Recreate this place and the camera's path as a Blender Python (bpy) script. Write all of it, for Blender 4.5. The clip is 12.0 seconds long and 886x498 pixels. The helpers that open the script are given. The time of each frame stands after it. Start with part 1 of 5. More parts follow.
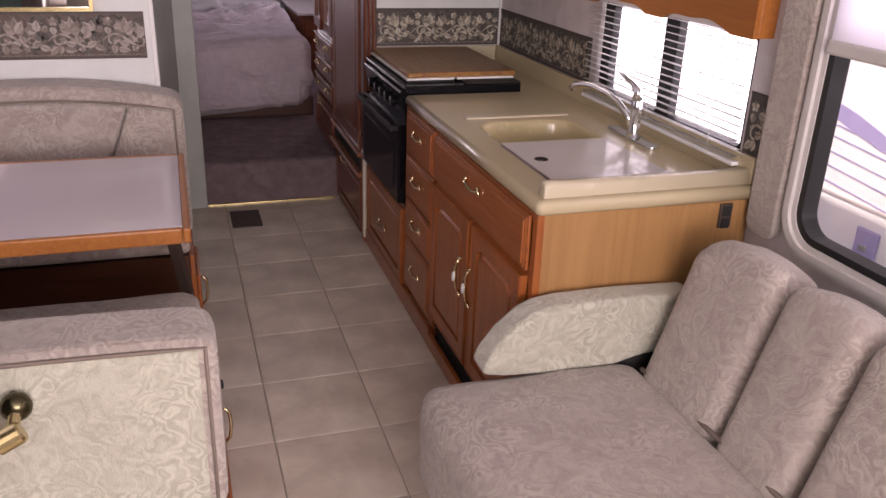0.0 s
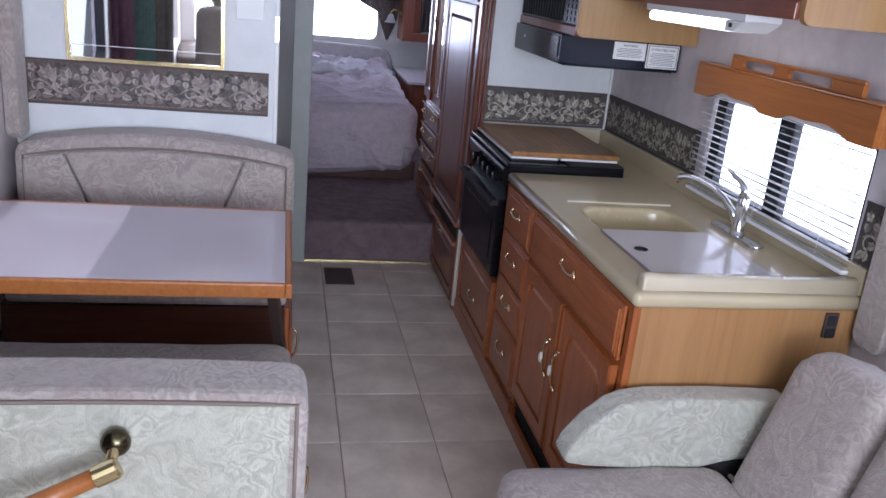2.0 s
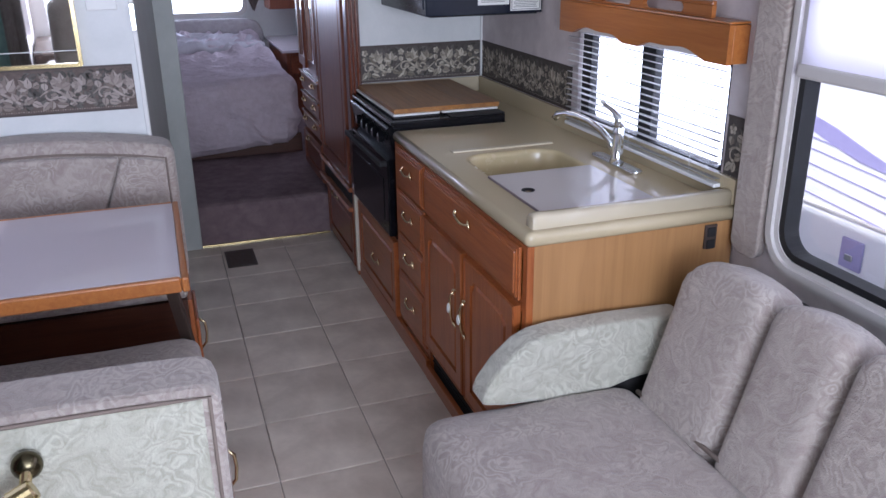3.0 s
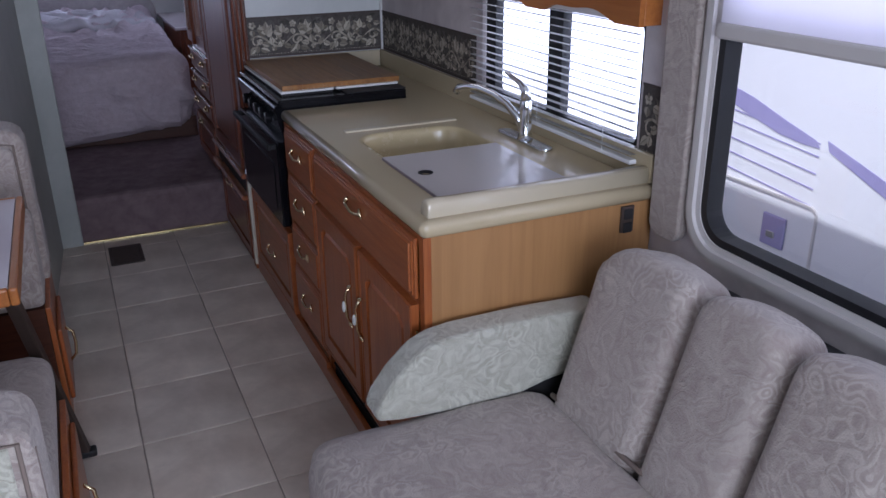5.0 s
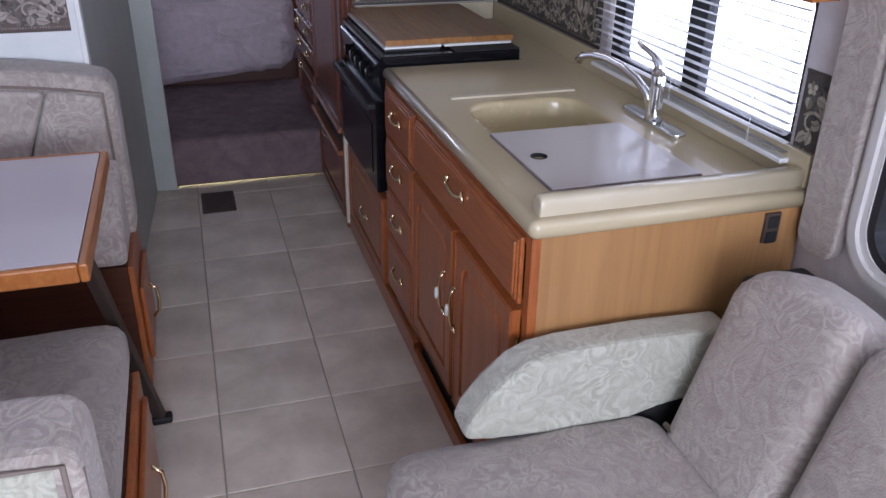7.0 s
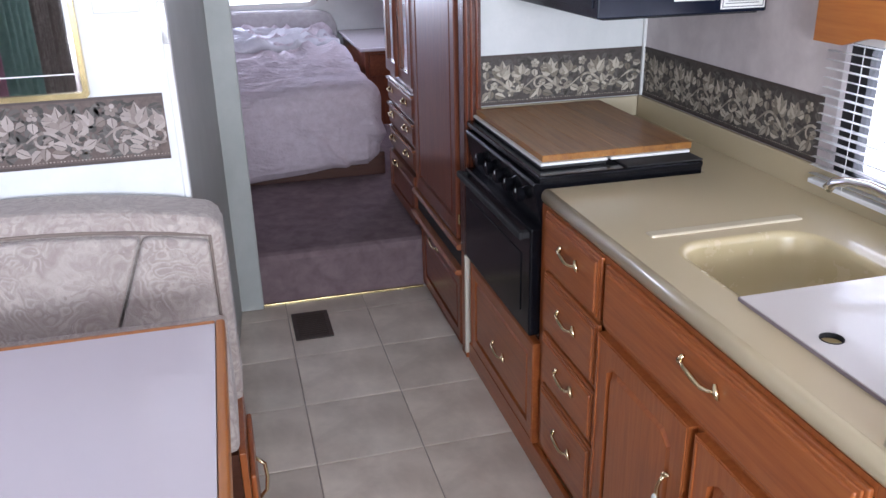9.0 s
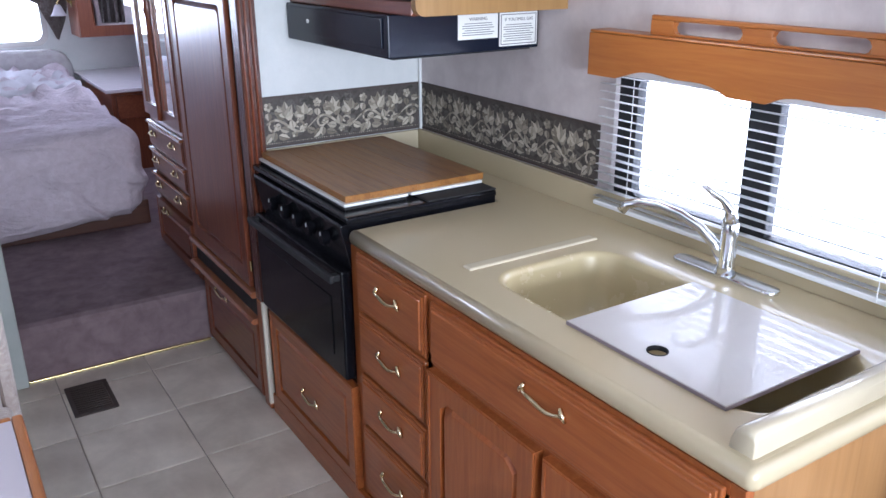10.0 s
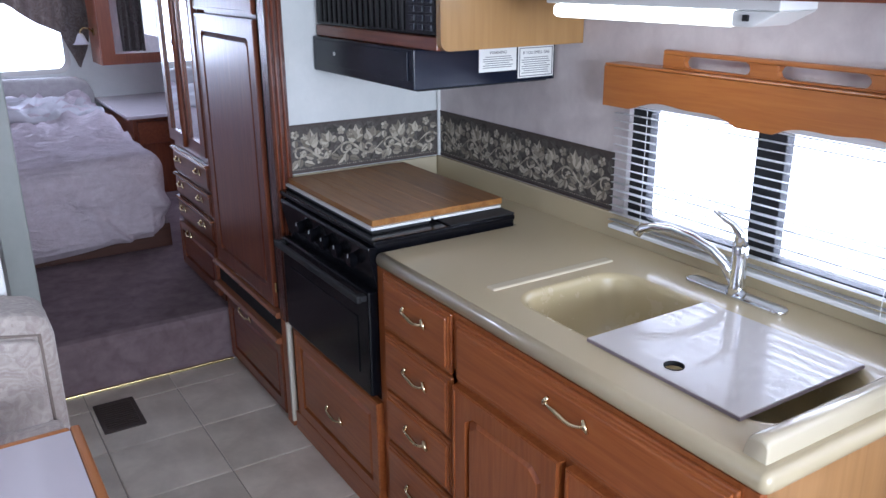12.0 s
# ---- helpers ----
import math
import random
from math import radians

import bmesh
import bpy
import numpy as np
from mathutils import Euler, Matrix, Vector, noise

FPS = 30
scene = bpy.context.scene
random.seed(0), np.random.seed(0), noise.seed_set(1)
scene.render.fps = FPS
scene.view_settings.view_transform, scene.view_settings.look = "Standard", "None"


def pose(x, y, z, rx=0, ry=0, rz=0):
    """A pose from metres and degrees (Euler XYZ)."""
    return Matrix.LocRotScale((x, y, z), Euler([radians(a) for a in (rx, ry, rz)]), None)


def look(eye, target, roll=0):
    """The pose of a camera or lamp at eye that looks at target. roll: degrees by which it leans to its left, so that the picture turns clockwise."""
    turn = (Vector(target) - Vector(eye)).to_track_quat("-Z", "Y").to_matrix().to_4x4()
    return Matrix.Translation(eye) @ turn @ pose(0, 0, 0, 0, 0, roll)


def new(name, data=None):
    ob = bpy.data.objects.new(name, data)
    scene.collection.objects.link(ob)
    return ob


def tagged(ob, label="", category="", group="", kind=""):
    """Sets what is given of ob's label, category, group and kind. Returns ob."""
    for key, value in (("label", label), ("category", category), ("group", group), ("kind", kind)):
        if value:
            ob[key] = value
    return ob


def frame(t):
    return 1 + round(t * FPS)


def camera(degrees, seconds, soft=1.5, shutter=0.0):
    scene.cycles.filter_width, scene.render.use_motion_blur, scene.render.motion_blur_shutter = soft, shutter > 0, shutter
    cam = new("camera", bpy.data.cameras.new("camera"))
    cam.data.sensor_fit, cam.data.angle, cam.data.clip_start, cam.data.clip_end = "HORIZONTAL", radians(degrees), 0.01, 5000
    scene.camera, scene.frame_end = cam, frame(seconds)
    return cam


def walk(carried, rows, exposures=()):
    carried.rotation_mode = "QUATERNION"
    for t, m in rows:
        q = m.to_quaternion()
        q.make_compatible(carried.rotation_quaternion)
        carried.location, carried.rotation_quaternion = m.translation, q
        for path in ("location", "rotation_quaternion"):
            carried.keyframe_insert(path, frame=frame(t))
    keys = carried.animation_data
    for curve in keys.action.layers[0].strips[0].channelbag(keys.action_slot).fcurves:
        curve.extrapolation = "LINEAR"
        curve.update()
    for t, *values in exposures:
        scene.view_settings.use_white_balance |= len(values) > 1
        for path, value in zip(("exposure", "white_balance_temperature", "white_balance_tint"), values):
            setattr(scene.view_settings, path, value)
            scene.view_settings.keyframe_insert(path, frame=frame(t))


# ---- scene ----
cam = camera(56.7, 12.0)
PATH = [
    (0, (-0.797, -1.688, 1.477), (-0.215, 0.064, 0.708), 2.1),
    (0.5, (-0.824, -1.694, 1.522), (-0.317, 0.105, 0.812), 3.1),
    (1, (-0.829, -1.700, 1.516), (-0.389, 0.141, 0.868), 4.7),
    (1.5, (-0.837, -1.694, 1.509), (-0.429, 0.160, 0.881), 5.7),
    (2, (-0.831, -1.689, 1.500), (-0.440, 0.170, 0.873), 5.5),
    (2.5, (-0.835, -1.686, 1.510), (-0.394, 0.140, 0.824), 2.6),
    (3, (-0.803, -1.718, 1.522), (-0.202, 0.050, 0.805), -0.7),
    (3.5, (-0.781, -1.703, 1.510), (-0.021, 0.011, 0.813), -1.5),
    (3.7, (-0.787, -1.742, 1.522), (0.030, -0.056, 0.823), -1.1),
    (5.5, (-0.569, -1.400, 1.432), (0.096, 0.310, 0.635), -0.3),
    (6, (-0.540, -1.350, 1.450), (-0.092, 0.400, 0.591), -1.8),
    (6.5, (-0.517, -1.366, 1.453), (-0.053, 0.359, 0.553), -0.6),
    (8.3, (-0.795, -0.791, 1.497), (-0.096, 0.893, 0.676), 2.4),
    (8.5, (-0.723, -0.767, 1.479), (-0.196, 0.989, 0.679), 1.4),
    (9, (-0.737, -0.658, 1.475), (-0.278, 1.139, 0.728), -1.3),
    (9.5, (-0.786, -0.551, 1.446), (0.098, 1.116, 0.783), 1.5),
    (10, (-0.844, -0.563, 1.495), (0.164, 1.021, 0.806), -0.4),
    (10.5, (-0.897, -0.578, 1.519), (0.083, 1.031, 0.848), -1.8),
    (11, (-0.923, -0.597, 1.522), (0.047, 1.029, 0.878), -1.6),
    (11.5, (-0.915, -0.629, 1.508), (0.061, 1.001, 0.882), -0.9),
    (12, (-0.934, -0.619, 1.528), (0.074, 0.986, 0.891), -0.5),
]
LIGHTING = [(0, 0.0, 7350, 30), (0.5, 0.15, 6700, 24), (1.2, 0.1, 5600, 16), (3.7, 0.0, 5550, 15), (5.5, -0.65, 5450, 16), (6.5, 0.1, 5650, 16), (8.3, -0.05, 5600, 18), (8.8, 0.65, 5850, 14), (9.5, 1.1, 5600, 10), (10.2, 0.9, 5500, 10), (12, 0.7, 5450, 10)]
walk(cam, [(t, look(eye, target, roll)) for t, eye, target, roll in PATH], LIGHTING)

# ---- world, sun and window light ----
world = bpy.data.worlds.new("world")
scene.world = world
world.use_nodes = True
wn = world.node_tree
sky = wn.nodes.new("ShaderNodeTexSky")
sky.sky_type, sky.sun_disc = "NISHITA", False
sky.sun_elevation, sky.sun_rotation = radians(59), radians(-81)
wn.nodes["Background"].inputs[1].default_value = 0.15
wn.links.new(sky.outputs[0], wn.nodes["Background"].inputs[0])
sun = new("sun", bpy.data.lights.new("sun", "SUN"))
sun.data.energy, sun.data.angle, sun.data.color = 5.0, radians(0.5), (1.0, 0.96, 0.9)
sun.matrix_world = look((0, 0, 0), (0.50, -0.08, -0.84))


def window_lamp(name, at, aim, w, h, watts, color):
    lamp = new(name, bpy.data.lights.new(name, "AREA"))
    lamp.data.shape, lamp.data.size, lamp.data.size_y = "RECTANGLE", w, h
    lamp.data.energy, lamp.data.color = watts, color
    lamp.matrix_world = look(at, aim)
    return lamp


DAY = (0.86, 0.86, 1.0)
window_lamp("sky_light_kitchen", (0.700, 0.52, 1.05), (-1, 0.52, 1.05), 1.10, 0.62, 9, DAY)
window_lamp("sky_light_lounge", (0.630, -0.90, 1.45), (-1, -0.90, 1.45), 1.38, 0.38, 9, DAY)
window_lamp("sky_light_dinette", (-1.80, 0.40, 1.28), (0, 0.40, 1.1), 1.25, 0.75, 17, DAY)
window_lamp("sky_light_bedroom", (-0.68, 5.68, 1.22), (-0.68, 3, 0.5), 1.5, 0.75, 20, DAY)
window_lamp("sky_light_bedroom_side", (0.70, 4.4, 1.35), (-0.6, 4.3, 0.3), 0.8, 0.6, 5, DAY)
window_lamp("sky_light_cab", (-0.55, -3.36, 1.28), (-0.55, 0, 0.85), 2.1, 0.92, 115, (0.92, 0.93, 0.95))


# ---- materials ----
def shader(name, rough=0.5, metal=0.0, spec=0.5):
    m = bpy.data.materials.new(name)
    m.use_nodes = True
    n, l = m.node_tree.nodes, m.node_tree.links
    b = n["Principled BSDF"]
    b.inputs["Roughness"].default_value = rough
    b.inputs["Metallic"].default_value = metal
    b.inputs["Specular IOR Level"].default_value = spec
    return m, n, l, b


def coords(n, l, scale=(1, 1, 1), spin=(0, 0, 0), kind="Object"):
    tc, mp = n.new("ShaderNodeTexCoord"), n.new("ShaderNodeMapping")
    mp.inputs["Scale"].default_value = scale
    mp.inputs["Rotation"].default_value = spin
    l.new(tc.outputs[kind], mp.inputs["Vector"])
    return mp.outputs[0]


def noise_tex(n, l, vec, scale, detail=4.0, rough=0.55, warp=0.0):
    t = n.new("ShaderNodeTexNoise")
    t.inputs["Scale"].default_value, t.inputs["Detail"].default_value = scale, detail
    t.inputs["Roughness"].default_value, t.inputs["Distortion"].default_value = rough, warp
    l.new(vec, t.inputs["Vector"])
    return t.outputs["Fac"]


def ramp(n, l, fac, stops):
    r = n.new("ShaderNodeValToRGB")
    e = r.color_ramp.elements
    while len(e) < len(stops):
        e.new(0.5)
    for k, (p, c) in zip(e, stops):
        k.position, k.color = p, (*c, 1)
    l.new(fac, r.inputs[0])
    return r.outputs[0]


def mix(n, l, fac, a, b, mode="MIX"):
    m = n.new("ShaderNodeMix")
    m.data_type, m.blend_type = "RGBA", mode
    for sock, v in ((m.inputs[0], fac), (m.inputs[6], a), (m.inputs[7], b)):
        if isinstance(v, (int, float)):
            sock.default_value = v
        elif isinstance(v, tuple):
            sock.default_value = (*v, 1)
        else:
            l.new(v, sock)
    return m.outputs[2]


def calc(n, l, op, a, b=0.0):
    m = n.new("ShaderNodeMath")
    m.operation = op
    for sock, v in zip(m.inputs, (a, b)):
        if isinstance(v, (int, float)):
            sock.default_value = v
        else:
            l.new(v, sock)
    return m.outputs[0]


def bump(n, l, b, height, strength, dist=0.002):
    u = n.new("ShaderNodeBump")
    u.inputs["Strength"].default_value, u.inputs["Distance"].default_value = strength, dist
    l.new(height, u.inputs["Height"])
    l.new(u.outputs[0], b.inputs["Normal"])


def vary(n, l, color, amount):
    """Lighter and darker from object to object."""
    oi = n.new("ShaderNodeObjectInfo")
    h = n.new("ShaderNodeHueSaturation")
    l.new(calc(n, l, "ADD", calc(n, l, "MULTIPLY", oi.outputs["Random"], amount), 1 - amount / 2), h.inputs["Value"])
    l.new(color, h.inputs["Color"])
    return h.outputs[0]


def mat_wood(name, dark, mid, light, grain="Z", rough=0.38, scale=1.0, spread=0.12):
    m, n, l, b = shader(name, rough)
    s = {"X": (1.6, 30, 30), "Y": (30, 1.6, 30), "Z": (30, 30, 1.6)}[grain]
    v = coords(n, l, tuple(k * scale for k in s))
    f = noise_tex(n, l, v, 2.2, 6, 0.62, 0.9)
    v2 = coords(n, l, tuple(k * scale * 6 for k in s))
    fine = noise_tex(n, l, v2, 2.0, 3, 0.6)
    c = ramp(n, l, f, ((0.30, dark), (0.5, mid), (0.72, light)))
    c = mix(n, l, calc(n, l, "MULTIPLY", fine, 0.35), c, dark)
    big = noise_tex(n, l, coords(n, l), 2.5, 2)
    c = mix(n, l, calc(n, l, "MULTIPLY", big, 0.25), c, mid)
    l.new(vary(n, l, c, spread), b.inputs["Base Color"])
    l.new(calc(n, l, "ADD", calc(n, l, "MULTIPLY", fine, 0.2), rough - 0.1), b.inputs["Roughness"])
    bump(n, l, b, fine, 0.12, 0.001)
    b.inputs["Coat Weight"].default_value = 0.4
    b.inputs["Coat Roughness"].default_value = 0.2
    return m


def mat_fabric(name, base, raised, scale=1.0, amount=1.0):
    """Velour upholstery with a soft tone-on-tone leaf pattern and pile marks."""
    m, n, l, b = shader(name, 0.92, spec=0.2)
    v = coords(n, l)
    warp = n.new("ShaderNodeTexNoise")
    warp.inputs["Scale"].default_value = 7 * scale
    warp.inputs["Detail"].default_value = 3
    l.new(v, warp.inputs["Vector"])
    wv = mix(n, l, 0.22, v, warp.outputs["Color"], "ADD")
    leaf = noise_tex(n, l, wv, 20 * scale, 4, 0.62, 1.8)
    curl = n.new("ShaderNodeTexVoronoi")
    curl.feature = "F1"
    curl.inputs["Scale"].default_value = 19 * scale
    l.new(wv, curl.inputs["Vector"])
    turn = n.new("ShaderNodeSeparateColor")
    l.new(curl.outputs["Color"], turn.inputs[0])
    phase = calc(n, l, "ADD", calc(n, l, "MULTIPLY", curl.outputs["Distance"], 21), calc(n, l, "MULTIPLY", turn.outputs[0], 6))
    wavy = calc(n, l, "ADD", calc(n, l, "SINE", phase), calc(n, l, "MULTIPLY", leaf, 1.1))
    line = ramp(n, l, wavy, ((0.80, (0, 0, 0)), (1.0, (1, 1, 1))))
    shade = ramp(n, l, wavy, ((0.0, (1, 1, 1)), (0.22, (0, 0, 0))))
    weave = noise_tex(n, l, v, 260, 3, 0.6)
    cloud = noise_tex(n, l, v, 5.5, 4, 0.6, 0.8)
    patch = ramp(n, l, cloud, ((0.44, (0.04, 0.04, 0.04)), (0.58, (1, 1, 1))))
    c = ramp(n, l, leaf, ((0.34, base), (0.68, tuple(p * 0.4 + q * 0.6 for p, q in zip(base, raised)))))
    c = mix(n, l, calc(n, l, "MULTIPLY", calc(n, l, "MULTIPLY", line, patch), 0.40), c, tuple(k * 1.05 for k in raised))
    c = mix(n, l, calc(n, l, "MULTIPLY", calc(n, l, "MULTIPLY", shade, patch), 0.22), c, tuple(k * 0.78 for k in base))
    c = mix(n, l, calc(n, l, "MULTIPLY", weave, 0.30), c, tuple(k * 0.66 for k in base))
    l.new(c, b.inputs["Base Color"])
    b.inputs["Sheen Weight"].default_value = 0.35
    bump(n, l, b, calc(n, l, "ADD", leaf, calc(n, l, "MULTIPLY", weave, 0.6)), 0.8 * amount, 0.004)
    return m


def mat_mottled(name, a, c2, scale, rough, bumps=0.0, bscale=60, spec=0.5, spread=0.0):
    m, n, l, b = shader(name, rough, spec=spec)
    v = coords(n, l)
    f = noise_tex(n, l, v, scale, 5, 0.6, 0.4)
    g = noise_tex(n, l, v, bscale, 3, 0.6)
    c = ramp(n, l, f, ((0.32, a), (0.68, c2)))
    c = mix(n, l, calc(n, l, "MULTIPLY", g, 0.18), c, tuple(k * 0.75 for k in a))
    if spread:
        c = vary(n, l, c, spread)
    l.new(c, b.inputs["Base Color"])
    l.new(calc(n, l, "ADD", calc(n, l, "MULTIPLY", f, 0.12), rough - 0.06), b.inputs["Roughness"])
    if bumps:
        bump(n, l, b, g, bumps, 0.002)
    return m


def mat_print(name, dark, light, rough=0.5):
    """Ink on wallpaper; each leaf or petal takes a tone of its own."""
    m, n, l, b = shader(name, rough, spec=0.35)
    geo = n.new("ShaderNodeNewGeometry")
    grain = noise_tex(n, l, coords(n, l), 120, 3, 0.6)
    f = calc(n, l, "ADD", calc(n, l, "MULTIPLY", geo.outputs["Random Per Island"], 0.75), calc(n, l, "MULTIPLY", grain, 0.3))
    c = ramp(n, l, f, ((0.05, dark), (1.0, light)))
    l.new(c, b.inputs["Base Color"])
    return m


def mat_plain(name, color, rough=0.4, metal=0.0, coat=0.0, wear=0.06, spec=0.5, uneven=0.14):
    m, n, l, b = shader(name, rough, metal, spec)
    f = noise_tex(n, l, coords(n, l), 14, 4, 0.65)
    c = mix(n, l, calc(n, l, "MULTIPLY", f, wear * 2), color, tuple(k * 0.7 for k in color))
    l.new(c, b.inputs["Base Color"])
    l.new(calc(n, l, "ADD", calc(n, l, "MULTIPLY", f, uneven), max(rough - uneven / 2, 0.02)), b.inputs["Roughness"])
    b.inputs["Coat Weight"].default_value = coat
    return m


def mat_glass(name):
    m, n, l, b = shader(name, 0.0)
    b.inputs["Transmission Weight"].default_value = 1.0
    b.inputs["IOR"].default_value = 1.45
    b.inputs["Base Color"].default_value = (0.985, 0.99, 0.99, 1)
    return m


def mat_tinted(name, clear):
    """Tinted window glass that lets part of the light straight through."""
    m, n, l, b = shader(name, 0.0)
    t, g, x = n.new("ShaderNodeBsdfTransparent"), n.new("ShaderNodeBsdfGlossy"), n.new("ShaderNodeMixShader")
    t.inputs[0].default_value = (clear, clear, clear * 1.02, 1)
    g.inputs["Roughness"].default_value = 0.02
    x.inputs[0].default_value = 0.05
    l.new(t.outputs[0], x.inputs[1])
    l.new(g.outputs[0], x.inputs[2])
    l.new(x.outputs[0], n["Material Output"].inputs[0])
    return m


def mat_emit(name, color, power):
    m, n, l, b = shader(name, 0.4)
    b.inputs["Base Color"].default_value = (0.85, 0.85, 0.85, 1)
    b.inputs["Emission Color"].default_value = (*color, 1)
    b.inputs["Emission Strength"].default_value = power
    return m


def mat_cloth_light(name, color):
    m, n, l, b = shader(name, 0.9, spec=0.1)
    b.inputs["Base Color"].default_value = (*color, 1)
    t, x = n.new("ShaderNodeBsdfTranslucent"), n.new("ShaderNodeMixShader")
    t.inputs[0].default_value = (*color, 1)
    x.inputs[0].default_value = 0.55
    l.new(b.outputs[0], x.inputs[1])
    l.new(t.outputs[0], x.inputs[2])
    l.new(x.outputs[0], n["Material Output"].inputs[0])
    return m


M_SHADE = mat_cloth_light("shade_cloth", (0.82, 0.80, 0.84))
OAK = ((0.25, 0.064, 0.015), (0.36, 0.102, 0.024), (0.44, 0.146, 0.038))
CHERRY = ((0.13, 0.028, 0.010), (0.19, 0.047, 0.015), (0.26, 0.078, 0.026))
M_OAK = mat_wood("oak_vertical", *OAK)
M_OAK_Y = mat_wood("oak_along", *OAK, grain="Y")
M_CHERRY = mat_wood("cherry_vertical", *CHERRY)
M_CHERRY_Y = mat_wood("cherry_along", *CHERRY, grain="Y")
# Lighter as well as glossier: glints along the mouldings are coloured in.
M_MOULDING = mat_wood("cherry_glint", (0.22, 0.07, 0.03), (0.30, 0.11, 0.05), (0.38, 0.15, 0.07), grain="Y", rough=0.16)
M_PANEL = mat_wood("oak_veneer", (0.32, 0.162, 0.060), (0.39, 0.204, 0.078), (0.435, 0.235, 0.093), grain="Z", rough=0.42, scale=0.5)
M_BOARD_Y = mat_wood("board_oak_along", (0.20, 0.080, 0.017), (0.31, 0.135, 0.029), (0.40, 0.19, 0.046), grain="Y", rough=0.4, spread=0.2)
M_VALANCE = mat_wood("valance_oak", (0.32, 0.098, 0.020), (0.40, 0.140, 0.030), (0.47, 0.18, 0.043), grain="Y", rough=0.35)
M_DARKWOOD = mat_wood("dark_wood", (0.045, 0.014, 0.007), (0.075, 0.024, 0.012), (0.10, 0.035, 0.018), grain="X")
M_FABRIC = mat_fabric("upholstery", (0.360, 0.297, 0.268), (0.60, 0.545, 0.485), 1.0)
M_FABRIC_LIGHT = mat_fabric("upholstery_light", (0.42, 0.405, 0.325), (0.70, 0.70, 0.60))
M_CHERRY_DARK = mat_wood("cherry_dark", (0.045, 0.012, 0.006), (0.085, 0.022, 0.010), (0.13, 0.038, 0.016), rough=0.28)
M_PANEL_UP = mat_wood("oak_veneer_upper", (0.27, 0.145, 0.048), (0.33, 0.185, 0.062), (0.38, 0.22, 0.078), grain="Z", rough=0.42, scale=0.5)
M_PLUM = mat_mottled("plum_cloth", (0.30, 0.16, 0.24), (0.40, 0.24, 0.33), 20, 0.9, 0.3, 200)
M_PIPING = mat_plain("piping", (0.21, 0.165, 0.14), 0.9)
M_WALL = mat_mottled("wall_vinyl", (0.70, 0.72, 0.71), (0.77, 0.78, 0.77), 9, 0.55, 0.15, 90)
M_WALL_WARM = mat_mottled("wall_vinyl_mauve", (0.56, 0.50, 0.50), (0.68, 0.62, 0.61), 12, 0.6, 0.2, 80)
M_GREY = mat_mottled("door_panel_grey", (0.40, 0.42, 0.395), (0.46, 0.48, 0.455), 7, 0.5)
M_BORDER = mat_mottled("border_ground", (0.055, 0.045, 0.040), (0.10, 0.085, 0.075), 60, 0.6, 0.2, 200)
M_PRINT = mat_print("border_print", (0.12, 0.098, 0.072), (0.60, 0.54, 0.44))
# Dinette wall's border: glare is put into the paler ground and ink.
M_BORDER_PALE = mat_mottled("border_ground_glare", (0.085, 0.060, 0.050), (0.145, 0.105, 0.088), 60, 0.6, 0.2, 200)
M_PRINT_PALE = mat_print("border_print_glare", (0.15, 0.115, 0.098), (0.42, 0.36, 0.325))
M_PRINT_DARK = mat_print("border_print_dark", (0.030, 0.026, 0.022), (0.16, 0.145, 0.13))
M_LIDEDGE = mat_plain("laminate_edge", (0.24, 0.19, 0.20), 0.5)
M_EDGE = mat_plain("border_edge", (0.075, 0.055, 0.048), 0.6)
M_TILE = mat_mottled("vinyl_tile", (0.53, 0.450, 0.375), (0.81, 0.725, 0.625), 4.5, 0.30, 0.12, 45, spread=0.16)
M_GROUT = mat_mottled("tile_joint", (0.34, 0.285, 0.24), (0.42, 0.36, 0.31), 30, 0.7)
M_CARPET = mat_mottled("carpet", (0.165, 0.118, 0.125), (0.25, 0.185, 0.195), 16, 0.97, 1.0, 330, spec=0.1)
M_TOP = mat_plain("solid_surface", (0.52, 0.435, 0.28), 0.24, coat=0.3, wear=0.02, uneven=0.04)
M_SINK = mat_plain("sink_surface", (0.56, 0.49, 0.35), 0.22, coat=0.3, wear=0.03)
M_BOWL = mat_plain("sink_bowl_surface", (0.52, 0.43, 0.25), 0.26, coat=0.3, wear=0.04)
M_LID = mat_plain("sink_cover_surface", (0.60, 0.56, 0.53), 0.16, coat=0.5, wear=0.03)
M_LAMINATE = mat_plain("table_laminate", (0.60, 0.54, 0.575), 0.22, coat=0.3)
M_BLACK = mat_plain("black_enamel", (0.005, 0.005, 0.007), 0.20, coat=0.0, spec=0.22, uneven=0.03)
M_HOOD = mat_plain("hood_enamel", (0.007, 0.010, 0.022), 0.22, coat=0.0, spec=0.25, uneven=0.03)
# Serves black parts, and also gaps and recesses whose shade is coloured in.
M_MATT_BLACK = mat_plain("matt_black", (0.015, 0.014, 0.015), 0.7)
M_CHROME = mat_plain("chrome", (0.80, 0.81, 0.83), 0.10, 1.0)
M_BRASS = mat_plain("antique_brass", (0.62, 0.50, 0.26), 0.24, 1.0)
M_PEWTER = mat_plain("pewter_brass", (0.76, 0.62, 0.38), 0.25, 1.0)
M_WHITE = mat_plain("white_plastic", (0.78, 0.78, 0.76), 0.4)
M_BLIND = mat_plain("blind_slat", (0.80, 0.80, 0.80), 0.35)
M_CREAM = mat_plain("cream_trim", (0.66, 0.60, 0.50), 0.5)
M_TRIM = mat_plain("window_trim", (0.60, 0.57, 0.55), 0.5)
M_RUBBER = mat_plain("rubber", (0.01, 0.01, 0.012), 0.55)
M_VENT = mat_plain("vent_brown", (0.060, 0.040, 0.032), 0.5)
